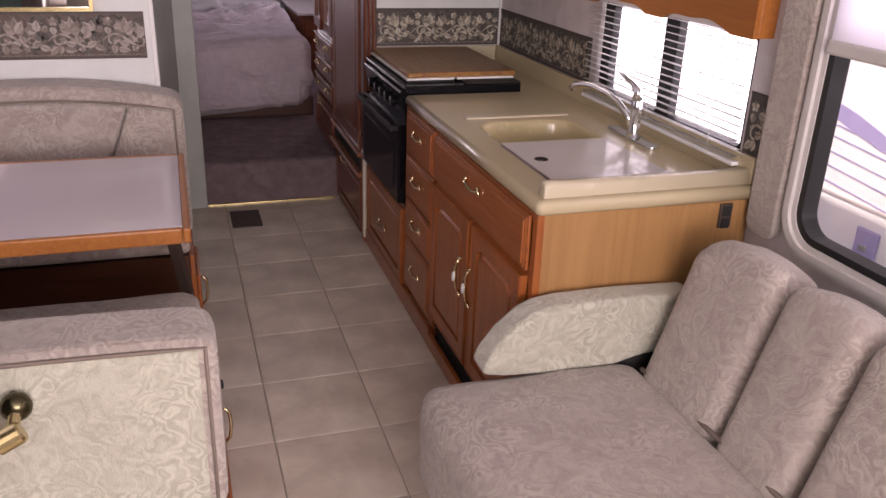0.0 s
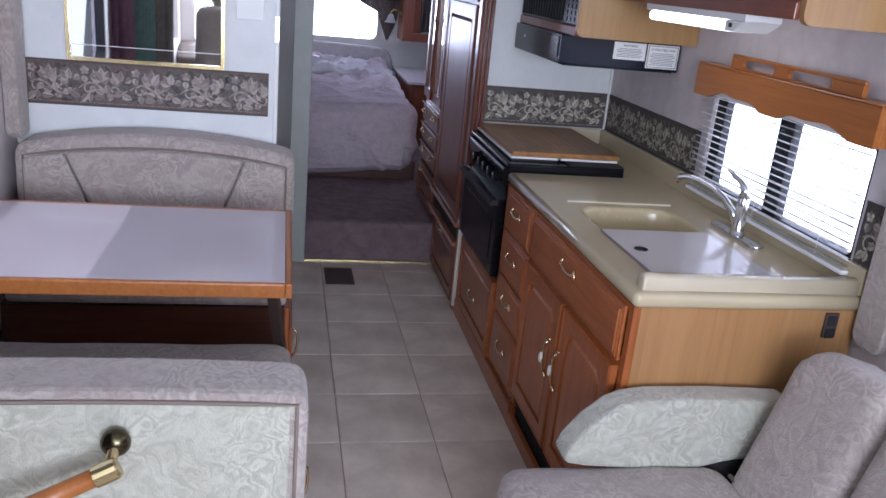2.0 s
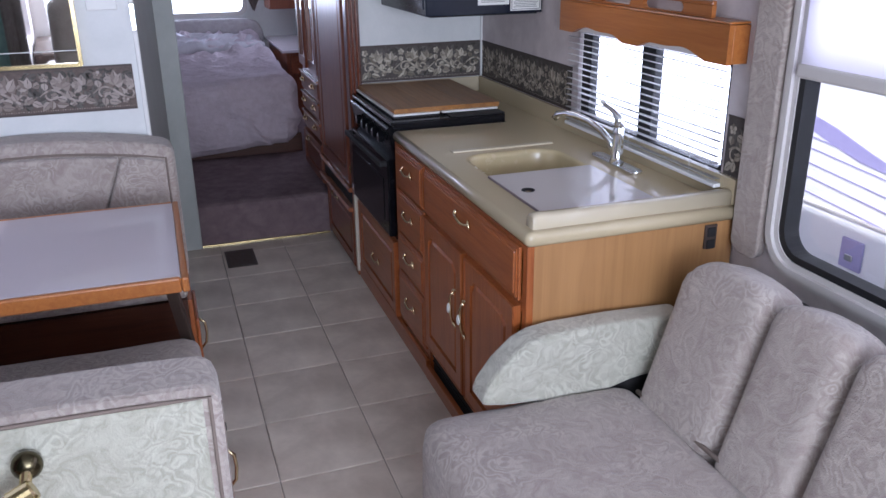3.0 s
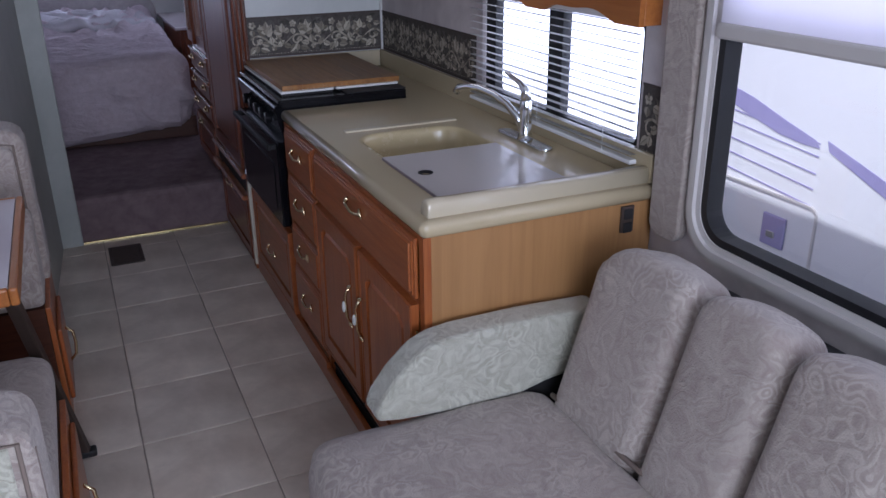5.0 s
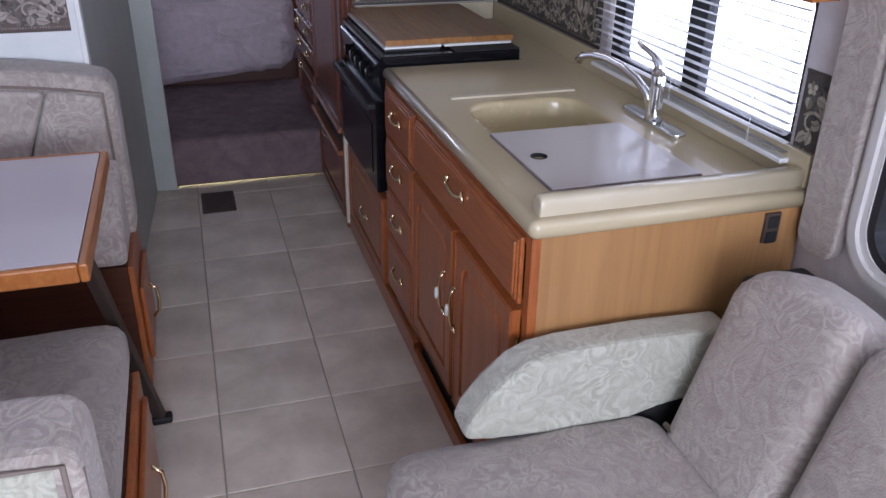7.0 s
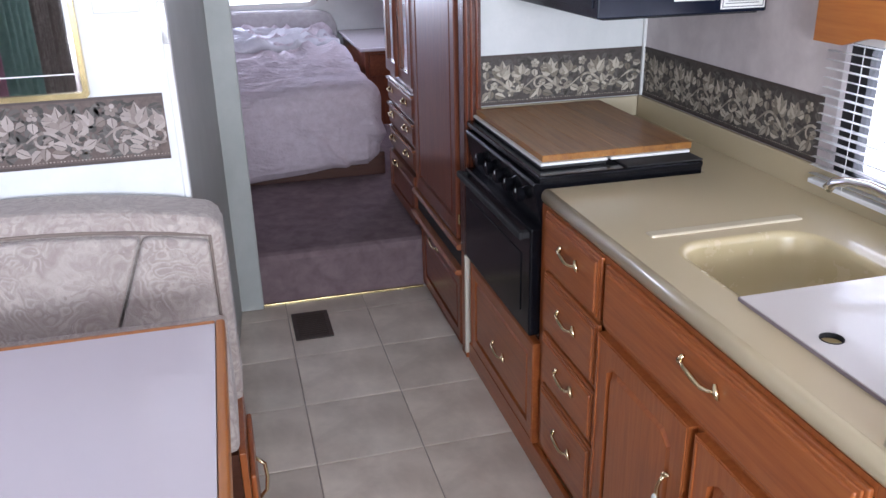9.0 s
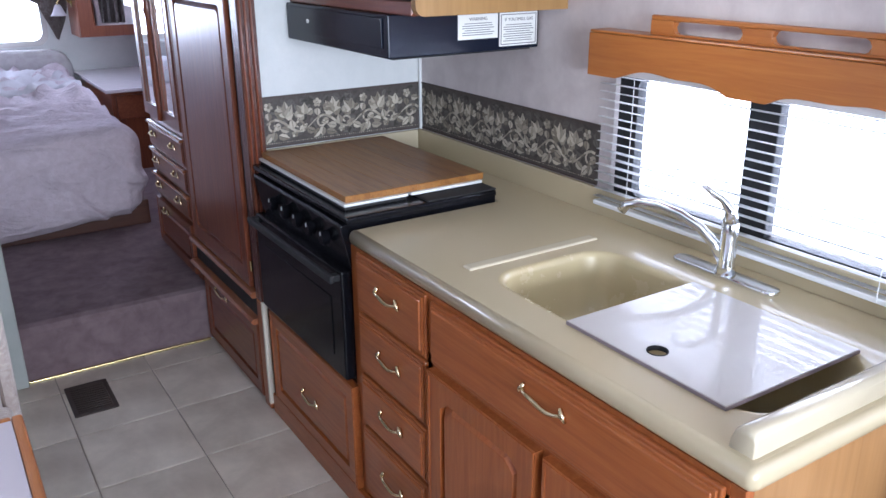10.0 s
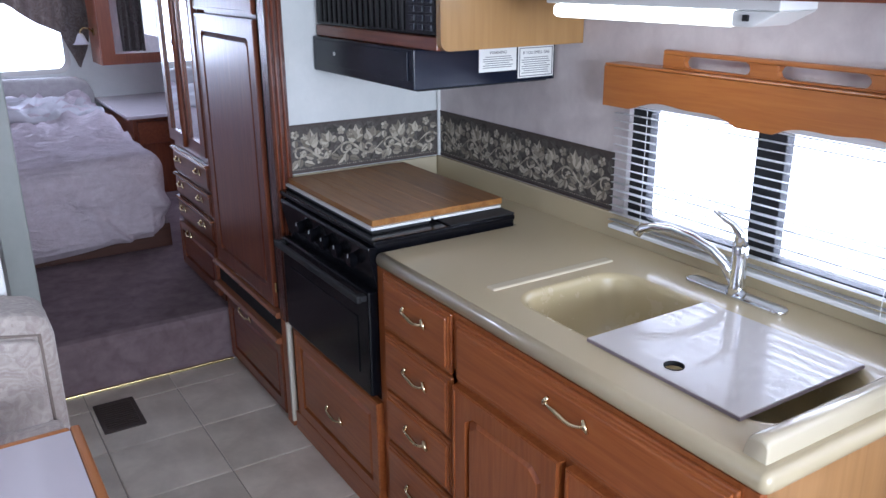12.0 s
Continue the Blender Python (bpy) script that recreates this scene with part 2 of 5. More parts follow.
M_MIRROR = mat_plain("mirror_silver", (0.93, 0.94, 0.94), 0.02, 1.0, wear=0.0, uneven=0.0)
M_GLASS = mat_glass("clear_glass")
M_TINT = mat_tinted("tinted_glass", 0.45)
M_TUBE = mat_emit("lamp_diffuser", (1.0, 0.97, 0.9), 3.2)
M_SPREAD = mat_mottled("bedspread", (0.54, 0.46, 0.50), (0.64, 0.56, 0.61), 26, 0.85, 0.0, 120, spec=0.25)
n_, l_ = M_SPREAD.node_tree.nodes, M_SPREAD.node_tree.links
wr = noise_tex(n_, l_, coords(n_, l_, (1.2, 4.5, 3.0)), 3.2, 6, 0.62, 1.4)
st = noise_tex(n_, l_, coords(n_, l_, (9, 9, 9)), 9, 2, 0.5)
bump(n_, l_, n_["Principled BSDF"], calc(n_, l_, "ADD", wr, calc(n_, l_, "MULTIPLY", st, 0.12)), 0.9, 0.035)
M_SHEET = mat_mottled("headboard_fabric", (0.35, 0.33, 0.33), (0.42, 0.40, 0.40), 30, 0.9, 0.4, 200, spec=0.2)
M_LINEN = mat_mottled("linen", (0.52, 0.50, 0.54), (0.60, 0.58, 0.62), 18, 0.85, 0.3, 160, spec=0.2)
M_DRAPE = mat_fabric("drape_cloth", (0.13, 0.10, 0.09), (0.30, 0.27, 0.25), 0.8)
M_TEAL = mat_mottled("teal_cloth", (0.13, 0.24, 0.225), (0.20, 0.33, 0.31), 20, 0.9, 0.3, 200)
M_BRONZE = mat_plain("dark_bronze", (0.10, 0.085, 0.05), 0.25, 1.0)
M_SEAT = mat_fabric("cab_seat_cloth", (0.36, 0.32, 0.29), (0.46, 0.42, 0.38), 1.4)
M_GROUND = mat_mottled("gravel", (0.42, 0.41, 0.38), (0.52, 0.50, 0.47), 4, 0.95, 0.5, 40)
M_COACH = mat_plain("gelcoat_white", (0.86, 0.86, 0.87), 0.25, coat=0.4)
M_STRIPE = mat_plain("stripe_lavender", (0.36, 0.33, 0.55), 0.3)
M_PAPER = mat_plain("label_paper", (0.82, 0.82, 0.80), 0.6)
M_INK = mat_plain("ink", (0.10, 0.10, 0.11), 0.6)


# ---- building helpers ----
def thing(name, label, category, at=(0, 0, 0), group="", kind=""):
    e = new(name)
    e.location = at
    e.empty_display_size = 0.05
    return tagged(e, label, category, group, kind)


def part(name, bm, material, parent=None, label="", smooth=False):
    """One mesh from bm, in world metres, under parent."""
    me = bpy.data.meshes.new(name)
    if smooth:
        for f in bm.faces:
            f.smooth = True
    bm.normal_update()
    bm.to_mesh(me)
    bm.free()
    me.materials.append(material)
    ob = new(name, me)
    if parent is not None:
        ob.parent = parent
        if parent.type == "EMPTY":
            ob.matrix_parent_inverse = Matrix.Translation(-parent.location)
    if label:
        ob["label"] = label
    return ob


def structure(name, bm, material, label, category, smooth=False):
    return tagged(part(name, bm, material, smooth=smooth), label, category, kind="structure")


def box(x0, x1, y0, y1, z0, z1, bevel=0.0, seg=2, bm=None):
    """A box between corners, with bevelled edges, added to bm."""
    b = bmesh.new()
    bmesh.ops.create_cube(b, size=1, matrix=Matrix.Translation(((x0 + x1) / 2, (y0 + y1) / 2, (z0 + z1) / 2)) @ Matrix.Diagonal((abs(x1 - x0), abs(y1 - y0), abs(z1 - z0), 1)))
    if bevel:
        bmesh.ops.bevel(b, geom=b.edges[:], offset=bevel, segments=seg, profile=0.5, affect="EDGES")
    return join(bm, b)


def join(bm, b, matrix=None):
    if matrix is not None:
        bmesh.ops.transform(b, matrix=matrix, verts=b.verts[:])
    if bm is None:
        return b
    me = bpy.data.meshes.new("tmp")
    b.to_mesh(me)
    b.free()
    bm.from_mesh(me)
    bpy.data.meshes.remove(me)
    return bm


def prism(points, axis, a0, a1, bevel=0.0, seg=2, bm=None):
    """A polygon, given in the two other axes, drawn out along axis."""
    b = bmesh.new()

    def place(u, v, a):
        return {"x": (a, u, v), "y": (u, a, v), "z": (u, v, a)}[axis]
    low = [b.verts.new(place(u, v, a0)) for u, v in points]
    high = [b.verts.new(place(u, v, a1)) for u, v in points]
    b.faces.new(low)
    b.faces.new(high[::-1])
    k = len(points)
    for i in range(k):
        b.faces.new((low[i], high[i], high[(i + 1) % k], low[(i + 1) % k]))
    bmesh.ops.recalc_face_normals(b, faces=b.faces[:])
    if bevel:
        bmesh.ops.bevel(b, geom=b.edges[:], offset=bevel, segments=seg, profile=0.5, affect="EDGES")
    return join(bm, b)


def tube(path, r, seg=10, bm=None, caps=True):
    """A round bar along a list of points; r: one radius, or one for each point."""
    b = bmesh.new()
    path = [Vector(p) for p in path]
    rs = r if isinstance(r, (list, tuple)) else [r] * len(path)
    rings, side = [], None
    for i, p in enumerate(path):
        d = (path[min(i + 1, len(path) - 1)] - path[max(i - 1, 0)]).normalized()
        if side is None:
            side = d.cross(Vector((0, 0, 1)) if abs(d.z) < 0.9 else Vector((1, 0, 0))).normalized()
        side = (side - d * side.dot(d)).normalized()
        up = d.cross(side)
        rings.append([b.verts.new(p + (side * math.cos(a) + up * math.sin(a)) * rs[i]) for a in [2 * math.pi * k / seg for k in range(seg)]])
    for s, t in zip(rings, rings[1:]):
        for k in range(seg):
            b.faces.new((s[k], s[(k + 1) % seg], t[(k + 1) % seg], t[k]))
    if caps:
        b.faces.new(rings[0][::-1])
        b.faces.new(rings[-1])
    bmesh.ops.recalc_face_normals(b, faces=b.faces[:])
    return join(bm, b)


def ball(at, r, bm=None, squash=(1, 1, 1)):
    b = bmesh.new()
    bmesh.ops.create_uvsphere(b, u_segments=18, v_segments=12, radius=r)
    return join(bm, b, Matrix.Translation(at) @ Matrix.Diagonal((*squash, 1)))


def disc(at, r, depth, axis="z", bm=None, seg=24, bevel=0.0):
    b = bmesh.new()
    bmesh.ops.create_cone(b, cap_ends=True, segments=seg, radius1=r, radius2=r, depth=depth)
    if bevel:
        bmesh.ops.bevel(b, geom=[e for e in b.edges if abs(e.calc_face_angle(0)) > 1], offset=bevel, segments=2, affect="EDGES")
    turn = {"z": pose(0, 0, 0), "x": pose(0, 0, 0, 0, 90, 0), "y": pose(0, 0, 0, 90, 0, 0)}[axis]
    return join(bm, b, Matrix.Translation(at) @ turn)


def cushion(half, radius, m, cuts=13, shape=None, bm=None):
    """A soft block: half sizes, edge radius, its pose, and a function that pushes its points."""
    b = bmesh.new()
    bmesh.ops.create_cube(b, size=2)
    bmesh.ops.subdivide_edges(b, edges=b.edges[:], cuts=cuts, use_grid_fill=True)
    h = Vector(half)
    for v in b.verts:
        c = Vector([math.copysign(abs(k) ** 0.62, k) for k in v.co])
        q = Vector([c[i] * h[i] for i in range(3)])
        inner = Vector([max(-h[i] + radius, min(h[i] - radius, q[i])) for i in range(3)])
        d = q - inner
        v.co = inner + d.normalized() * radius if d.length > 1e-9 else q
        if shape:
            v.co += Vector(shape(c, v.co))
    return join(bm, b, m)


def ring_points(x0, x1, y0, y1, r, n=5):
    """A rectangle with round corners, as points."""
    out = []
    for cx, cy, a0 in ((x1 - r, y1 - r, 0), (x0 + r, y1 - r, 90), (x0 + r, y0 + r, 180), (x1 - r, y0 + r, 270)):
        out += [(cx + r * math.cos(radians(a0 + 90 * k / n)), cy + r * math.sin(radians(a0 + 90 * k / n))) for k in range(n + 1)]
    return out


def frame_ring(outer, inner, axis, a0, a1, bm=None):
    """A flat ring between two outlines with the same count of points, with thickness."""
    b = bmesh.new()

    def place(u, v, a):
        return {"x": (a, u, v), "y": (u, a, v), "z": (u, v, a)}[axis]
    rows = [[b.verts.new(place(u, v, a)) for u, v in line] for line, a in ((outer, a0), (outer, a1), (inner, a1), (inner, a0))]
    k = len(outer)
    for s, t in zip(rows, rows[1:] + rows[:1]):
        for i in range(k):
            b.faces.new((s[i], s[(i + 1) % k], t[(i + 1) % k], t[i]))
    bmesh.ops.recalc_face_normals(b, faces=b.faces[:])
    return join(bm, b)


def wall_x(name, x0, x1, y0, y1, z0, z1, holes, material, label):
    """A wall across x between x0 and x1 with rectangular holes (y0, y1, z0, z1)."""
    b, cur = None, y0
    for hy0, hy1, hz0, hz1 in sorted(holes):
        b = box(x0, x1, cur, hy0, z0, z1, bm=b)
        b = box(x0, x1, hy0, hy1, z0, hz0, bm=b)
        b = box(x0, x1, hy0, hy1, hz1, z1, bm=b)
        cur = hy1
    b = box(x0, x1, cur, y1, z0, z1, bm=b)
    return structure(name, b, material, label, "wall")


def wall_y(name, y0, y1, x0, x1, z0, z1, holes, material, label):
    b, cur = None, x0
    for hx0, hx1, hz0, hz1 in sorted(holes):
        b = box(cur, hx0, y0, y1, z0, z1, bm=b)
        b = box(hx0, hx1, y0, y1, z0, hz0, bm=b)
        b = box(hx0, hx1, y0, y1, hz1, z1, bm=b)
        cur = hx1
    b = box(cur, x1, y0, y1, z0, z1, bm=b)
    return structure(name, b, material, label, "wall")


# ---- the coach's shell ----
XR, XL, YB, YF, ZC, STEP = 0.617, -1.72, 5.60, -3.30, 2.02, 0.22
wall_x("wall_right", XR, XR + 0.05, YF, YB, 0, ZC, [(-1.62, -0.17, 0.76, 1.66), (0.09, 0.93, 0.88, 1.22), (4.05, 4.75, 1.10, 1.60)], M_WALL_WARM, "side wall of mottled pale mauve vinyl with window openings")
wall_x("wall_left", XL - 0.05, XL, YF, YB, 0, ZC, [(-3.15, -2.35, 0.80, 1.60), (-0.15, 0.95, 0.95, 1.60)], M_WALL_WARM, "side wall of pale mauve vinyl with the dinette window opening")
wall_y("wall_back", YB, YB + 0.05, XL, XR, 0, ZC, [(-1.30, -0.06, 0.93, 1.50)], M_WALL, "rear bedroom wall of white vinyl with a wide window opening")
wall_y("wall_cab", YF - 0.05, YF, XL, XR, 0, ZC, [(-1.6, 0.5, 0.80, 1.75)], M_TRIM, "front cab wall with the windscreen opening")
structure("ceiling", box(XL - 0.05, XR + 0.05, YF - 0.05, YB + 0.05, ZC, ZC + 0.04), M_WALL, "flat off-white vinyl ceiling over the whole coach", "ceiling")
structure("wall_stove", box(0.041, XR, 1.87, 1.90, 0, ZC), M_WALL, "pale blue-grey vinyl wall behind the stove", "wall")
structure("wall_dinette", box(XL, -0.868, 1.30, 1.34, 0, ZC), M_WALL, "white vinyl wall behind the dinette seat", "wall")
structure("wall_bathroom", prism([(XL, 1.345), (-0.862, 1.345), (-0.79, 2.468), (XL, 2.468)], "z", 0, ZC), M_GREY, "grey-green wall panel running beside the aisle", "wall")
jamb = structure("door_jamb", box(-0.80, -0.70, 2.47, 2.508, 0, ZC, 0.006), M_GREY, "grey-green jamb of the bedroom opening", "door jamb")
part("latch_plate", box(-0.706, -0.697, 2.48, 2.50, 0.28, 0.33, 0.002), M_VENT, jamb, "small dark latch plate")
trim = structure("trim", box(-0.868, -0.852, 1.296, 1.344, 0.3, ZC, 0.004), M_WHITE, "white corner trim on the dinette wall", "trim")
part("grab_pull", prism(ring_points(1.288, 1.294, 1.23, 1.32, 0.0029), "x", -0.866, -0.854), M_CHROME, trim, "slim metal pull on the trim")
structure("wall_bedroom", box(XL, -0.72, 2.51, 2.55, 0, ZC), M_WALL, "white bedroom partition wall", "wall")
step_m = prism([(2.512, 0.0), (2.512, STEP - 0.03), (2.521, STEP - 0.009), (2.542, STEP), (YB, STEP), (YB, 0.0)], "x", XL, XR)
structure("carpet", step_m, M_CARPET, "mauve-brown cut-pile carpet over the raised bedroom floor and its step", "carpet")
structure("trim", box(-0.70, -0.02, 2.497, 2.511, -0.004, 0.008, 0.002), M_BRASS, "thin brass edge strip at the foot of the carpeted step", "trim")
structure("floor_front", box(XL, XR, YF, 2.51, -0.06, -0.004), M_GROUT, "beige sheet vinyl floor with darker joints", "floor")
cab_carpet = structure("carpet", box(XL, XR, YF, -1.95, -0.003, 0.008), M_CARPET, "mauve-brown carpet in the driving cab", "carpet")


def print_motif(length, height, filler=False):
    """Flat printed shapes of an acanthus border: each is a list of (u, v) points."""
    shapes, k = [], height / 0.158
    rng = random.Random(int(length * 1000))

    def leaf(u, v, ang, size, wide, lobes=2.5):
        a = radians(ang)
        for side in (-1, 1):
            pts = [(0.0, 0.04 * side * wide)]
            for i in range(1, 8):
                s = i / 8
                w = wide * math.sin(math.pi * s ** 0.75) * (0.78 + 0.22 * abs(math.sin(s * math.pi * lobes)))
                pts.append((s * size, side * w))
            pts.append((size, 0.0))
            pts += [(size * s, side * wide * 0.07) for s in (0.75, 0.5, 0.25)]
            bend = [(p, q + 0.18 * size * (p / size) ** 2) for p, q in pts]
            shapes.append([(u + p * math.cos(a) - q * math.sin(a), v + p * math.sin(a) + q * math.cos(a)) for p, q in bend])

    def rosette(u, v, r, n):
        off = rng.uniform(0, 360)
        for i in range(n):
            a = radians(off + i * 360 / n)
            cu, cv = u + r * 0.62 * math.cos(a), v + r * 0.62 * math.sin(a)
            shapes.append([(cu + r * 0.40 * math.cos(b), cv + r * 0.40 * math.sin(b)) for b in [2 * math.pi * j / 7 for j in range(7)]])
        shapes.append([(u + r * 0.22 * math.cos(b), v + r * 0.22 * math.sin(b)) for b in [2 * math.pi * j / 6 for j in range(6)]])

    def vine(pts, w):
        up, low = [], []
        for i, (p, q) in enumerate(pts):
            a, b = pts[max(i - 1, 0)], pts[min(i + 1, len(pts) - 1)]
            d = Vector((b[0] - a[0], b[1] - a[1])).normalized()
            t = w * (0.35 + 0.65 * math.sin(math.pi * (i + 0.6) / len(pts)))
            up.append((p - d.y * t, q + d.x * t))
            low.append((p + d.y * t, q - d.x * t))
        for i in range(len(pts) - 1):
            shapes.append([low[i], low[i + 1], up[i + 1], up[i]])

    period = 0.165
    for c in range(-1, int(length / period) + 2):
        o = c * period

        def at(u, v):
            return o + u * k, v * k
        vine([at(0.165 * i / 12, 0.062 + 0.022 * math.sin(2 * math.pi * i / 12)) for i in range(13)], 0.0042)
        for cu, cv, r0, a0, spin in ((0.036, 0.062, 0.020, 90, 1), (0.120, 0.060, 0.021, 270, 1)):
            vine([at(cu + r0 * (1 - j / 13) * math.cos(radians(a0 + spin * j * 36)), cv + r0 * (1 - j / 13) * math.sin(radians(a0 + spin * j * 36))) for j in range(11)], 0.0036)
        rosette(*at(0.022, 0.126), 0.015, 5)
        rosette(*at(0.105, 0.034), 0.012, 5)
        for ang, size in ((150, 0.034), (112, 0.048), (80, 0.052), (48, 0.046), (15, 0.032)):
            leaf(*at(0.076, 0.088), ang, size, 0.0150)
        for ang, size in ((205, 0.030), (160, 0.034), (118, 0.040), (75, 0.038)):
            leaf(*at(0.140, 0.092), ang, size, 0.0140)
        for u, v, ang, size in ((0.006, 0.105, 200, 0.022), (0.040, 0.112, -20, 0.026), (0.022, 0.108, 260, 0.022), (0.086, 0.044, 150, 0.030), (0.122, 0.042, 25, 0.030), (0.100, 0.052, 95, 0.026), (0.030, 0.040, 215, 0.032), (0.050, 0.034, -20, 0.034), (0.040, 0.046, 250, 0.026), (0.148, 0.046, -40, 0.030), (0.060, 0.066, 190, 0.024), (0.112, 0.084, 60, 0.024)):
            leaf(*at(u, v), ang + rng.uniform(-8, 8), size * 1.15, 0.0125)
    n = int(length / 0.0075)
    if filler:
        shapes.clear()
        n = 0
        for i in range(int(length * height / 0.00030)):
            leaf(rng.uniform(0, length), rng.uniform(0.012, height - 0.008), rng.uniform(0, 360), rng.uniform(0.018, 0.034), rng.uniform(0.007, 0.012))
    for i in range(n):
        u = (i + 0.5) * 0.0075
        shapes.append([(u - 0.0024, 0.0115), (u, 0.0095), (u + 0.0024, 0.0115), (u, 0.0135)])
    return [s for s in shapes if min(p[0] for p in s) > 0.001 and max(p[0] for p in s) < length - 0.001 and min(p[1] for p in s) > 0.009 and max(p[1] for p in s) < height - 0.007]


def paper_border(name, x0, x1, y0, y1, z0, z1, ground=M_BORDER, ink=M_PRINT):
    """A strip of wallpaper with a dark upper and lower edge, on the face that looks to the low side."""
    ob = structure(name, box(x0, x1, y0, y1, z0, z1), ground, "wallpaper border of silver-grey acanthus scrolls on dark brown", "wallpaper border")
    along_y = x1 - x0 < 0.01
    for filler, mat, word, gap in ((True, M_PRINT_DARK, "dark printed background foliage", 0.0001), (False, ink, "silver-grey printed leaves and flowers", 0.0007)):
        b = bmesh.new()
        for i, s in enumerate(print_motif((y1 - y0) if along_y else (x1 - x0), z1 - z0, filler)):
            out = gap + 0.00004 * (i % 13)
            b.faces.new([b.verts.new((x0 - out, y1 - u, z0 + v) if along_y else (x0 + u, y0 - out, z0 + v)) for u, v in s])
        for f in b.faces:
            f.normal_update()
        flip = [f for f in b.faces if (f.normal.x if along_y else f.normal.y) > 0]
        bmesh.ops.reverse_faces(b, faces=flip)
        part("printed_scrolls", b, mat, ob, word)
    if along_y:
        part("edge_band", box(x0 - 0.0015, x0 + 0.001, y0, y1, z1 - 0.005, z1 + 0.001), M_EDGE, ob, "dark brown edge band")
        part("edge_band", box(x0 - 0.0015, x0 + 0.001, y0, y1, z0 - 0.001, z0 + 0.006), M_EDGE, ob, "dark brown edge band")
    else:
        part("edge_band", box(x0, x1, y0 - 0.0015, y0 + 0.001, z1 - 0.005, z1 + 0.001), M_EDGE, ob, "dark brown edge band")
        part("edge_band", box(x0, x1, y0 - 0.0015, y0 + 0.001, z0 - 0.001, z0 + 0.006), M_EDGE, ob, "dark brown edge band")


paper_border("trim", 0.042, 0.612, 1.867, 1.870, 0.908, 1.066)
paper_border("trim", 0.614, 0.617, 0.975, 1.866, 0.908, 1.066)
paper_border("trim", 0.614, 0.617, -0.008, 0.078, 0.895, 1.066)
paper_border("trim", -1.68, -0.885, 1.297, 1.300, 0.972, 1.122, M_BORDER_PALE, M_PRINT_PALE)
structure("trim", box(0.606, 0.6165, 1.856, 1.8665, 0.905, 1.235, 0.002), M_WHITE, "white plastic corner bead behind the stove", "trim")


# ---- cabinet fronts and pulls ----
def bow_pull(parent, x, y, z, length, upright=False, material=M_PEWTER, insert=False):
    """A bow handle on a face that looks to -x, centred at y, z."""
    n, pts = 9, []
    for i in range(n):
        s = i / (n - 1) * 2 - 1
        out = 0.015 * (1 - s ** 4) + 0.003
        wave = 0.004 * math.sin(s * math.pi)
        pts.append((x - out, y + wave, z + s * length / 2) if upright else (x - out, y + s * length / 2, z + wave))
    bm = tube(pts, [0.0032 + 0.0022 * (1 - abs(i / (n - 1) * 2 - 1)) for i in range(n)], 8)
    for s in (-1, 1):
        k, c = s * length / 2, s * 0.007
        if upright:
            ends = [(x - 0.005, y - 0.013, z + k + c), (x - 0.007, y, z + k), (x - 0.005, y + 0.011, z + k - c)]
        else:
            ends = [(x - 0.005, y + k + c, z - 0.011), (x - 0.007, y + k, z), (x - 0.005, y + k - c, z + 0.013)]
        bm = tube(ends, [0.0028, 0.0062, 0.0036], 8, bm)
    h = part("handle", bm, material, parent, "small bow pull with an antique brass sheen", smooth=True)
    if insert:
        # White oval marks the bright middle of the pull.
        bm = ball((x - 0.0245, y, z), 0.0085, None, (0.6, 0.9, 2.0))
        part("grip", bm, M_WHITE, h, "oval white grip", smooth=True)
    return h


def drawer_front(parent, x, y0, y1, z0, z1, material, pull=True, thick=0.018, name="drawer", lift=0.0):
    """A drawer front with a routed edge, facing -x."""
    bm = box(x - thick * 0.55, x, y0, y1, z0, z1, 0.003)
    bm = box(x - thick * 0.78, x - thick * 0.5, y0 + 0.007, y1 - 0.007, z0 + 0.007, z1 - 0.007, 0.0015, 1, bm)
    bm = box(x - thick, x - thick * 0.6, y0 + 0.014, y1 - 0.014, z0 + 0.014, z1 - 0.014, 0.004, 2, bm)
    d = part(name, bm, material, parent)
    if pull:
        bow_pull(d, x - thick, (y0 + y1) / 2 - 0.01, (z0 + z1) / 2 + lift, 0.10)
    return d


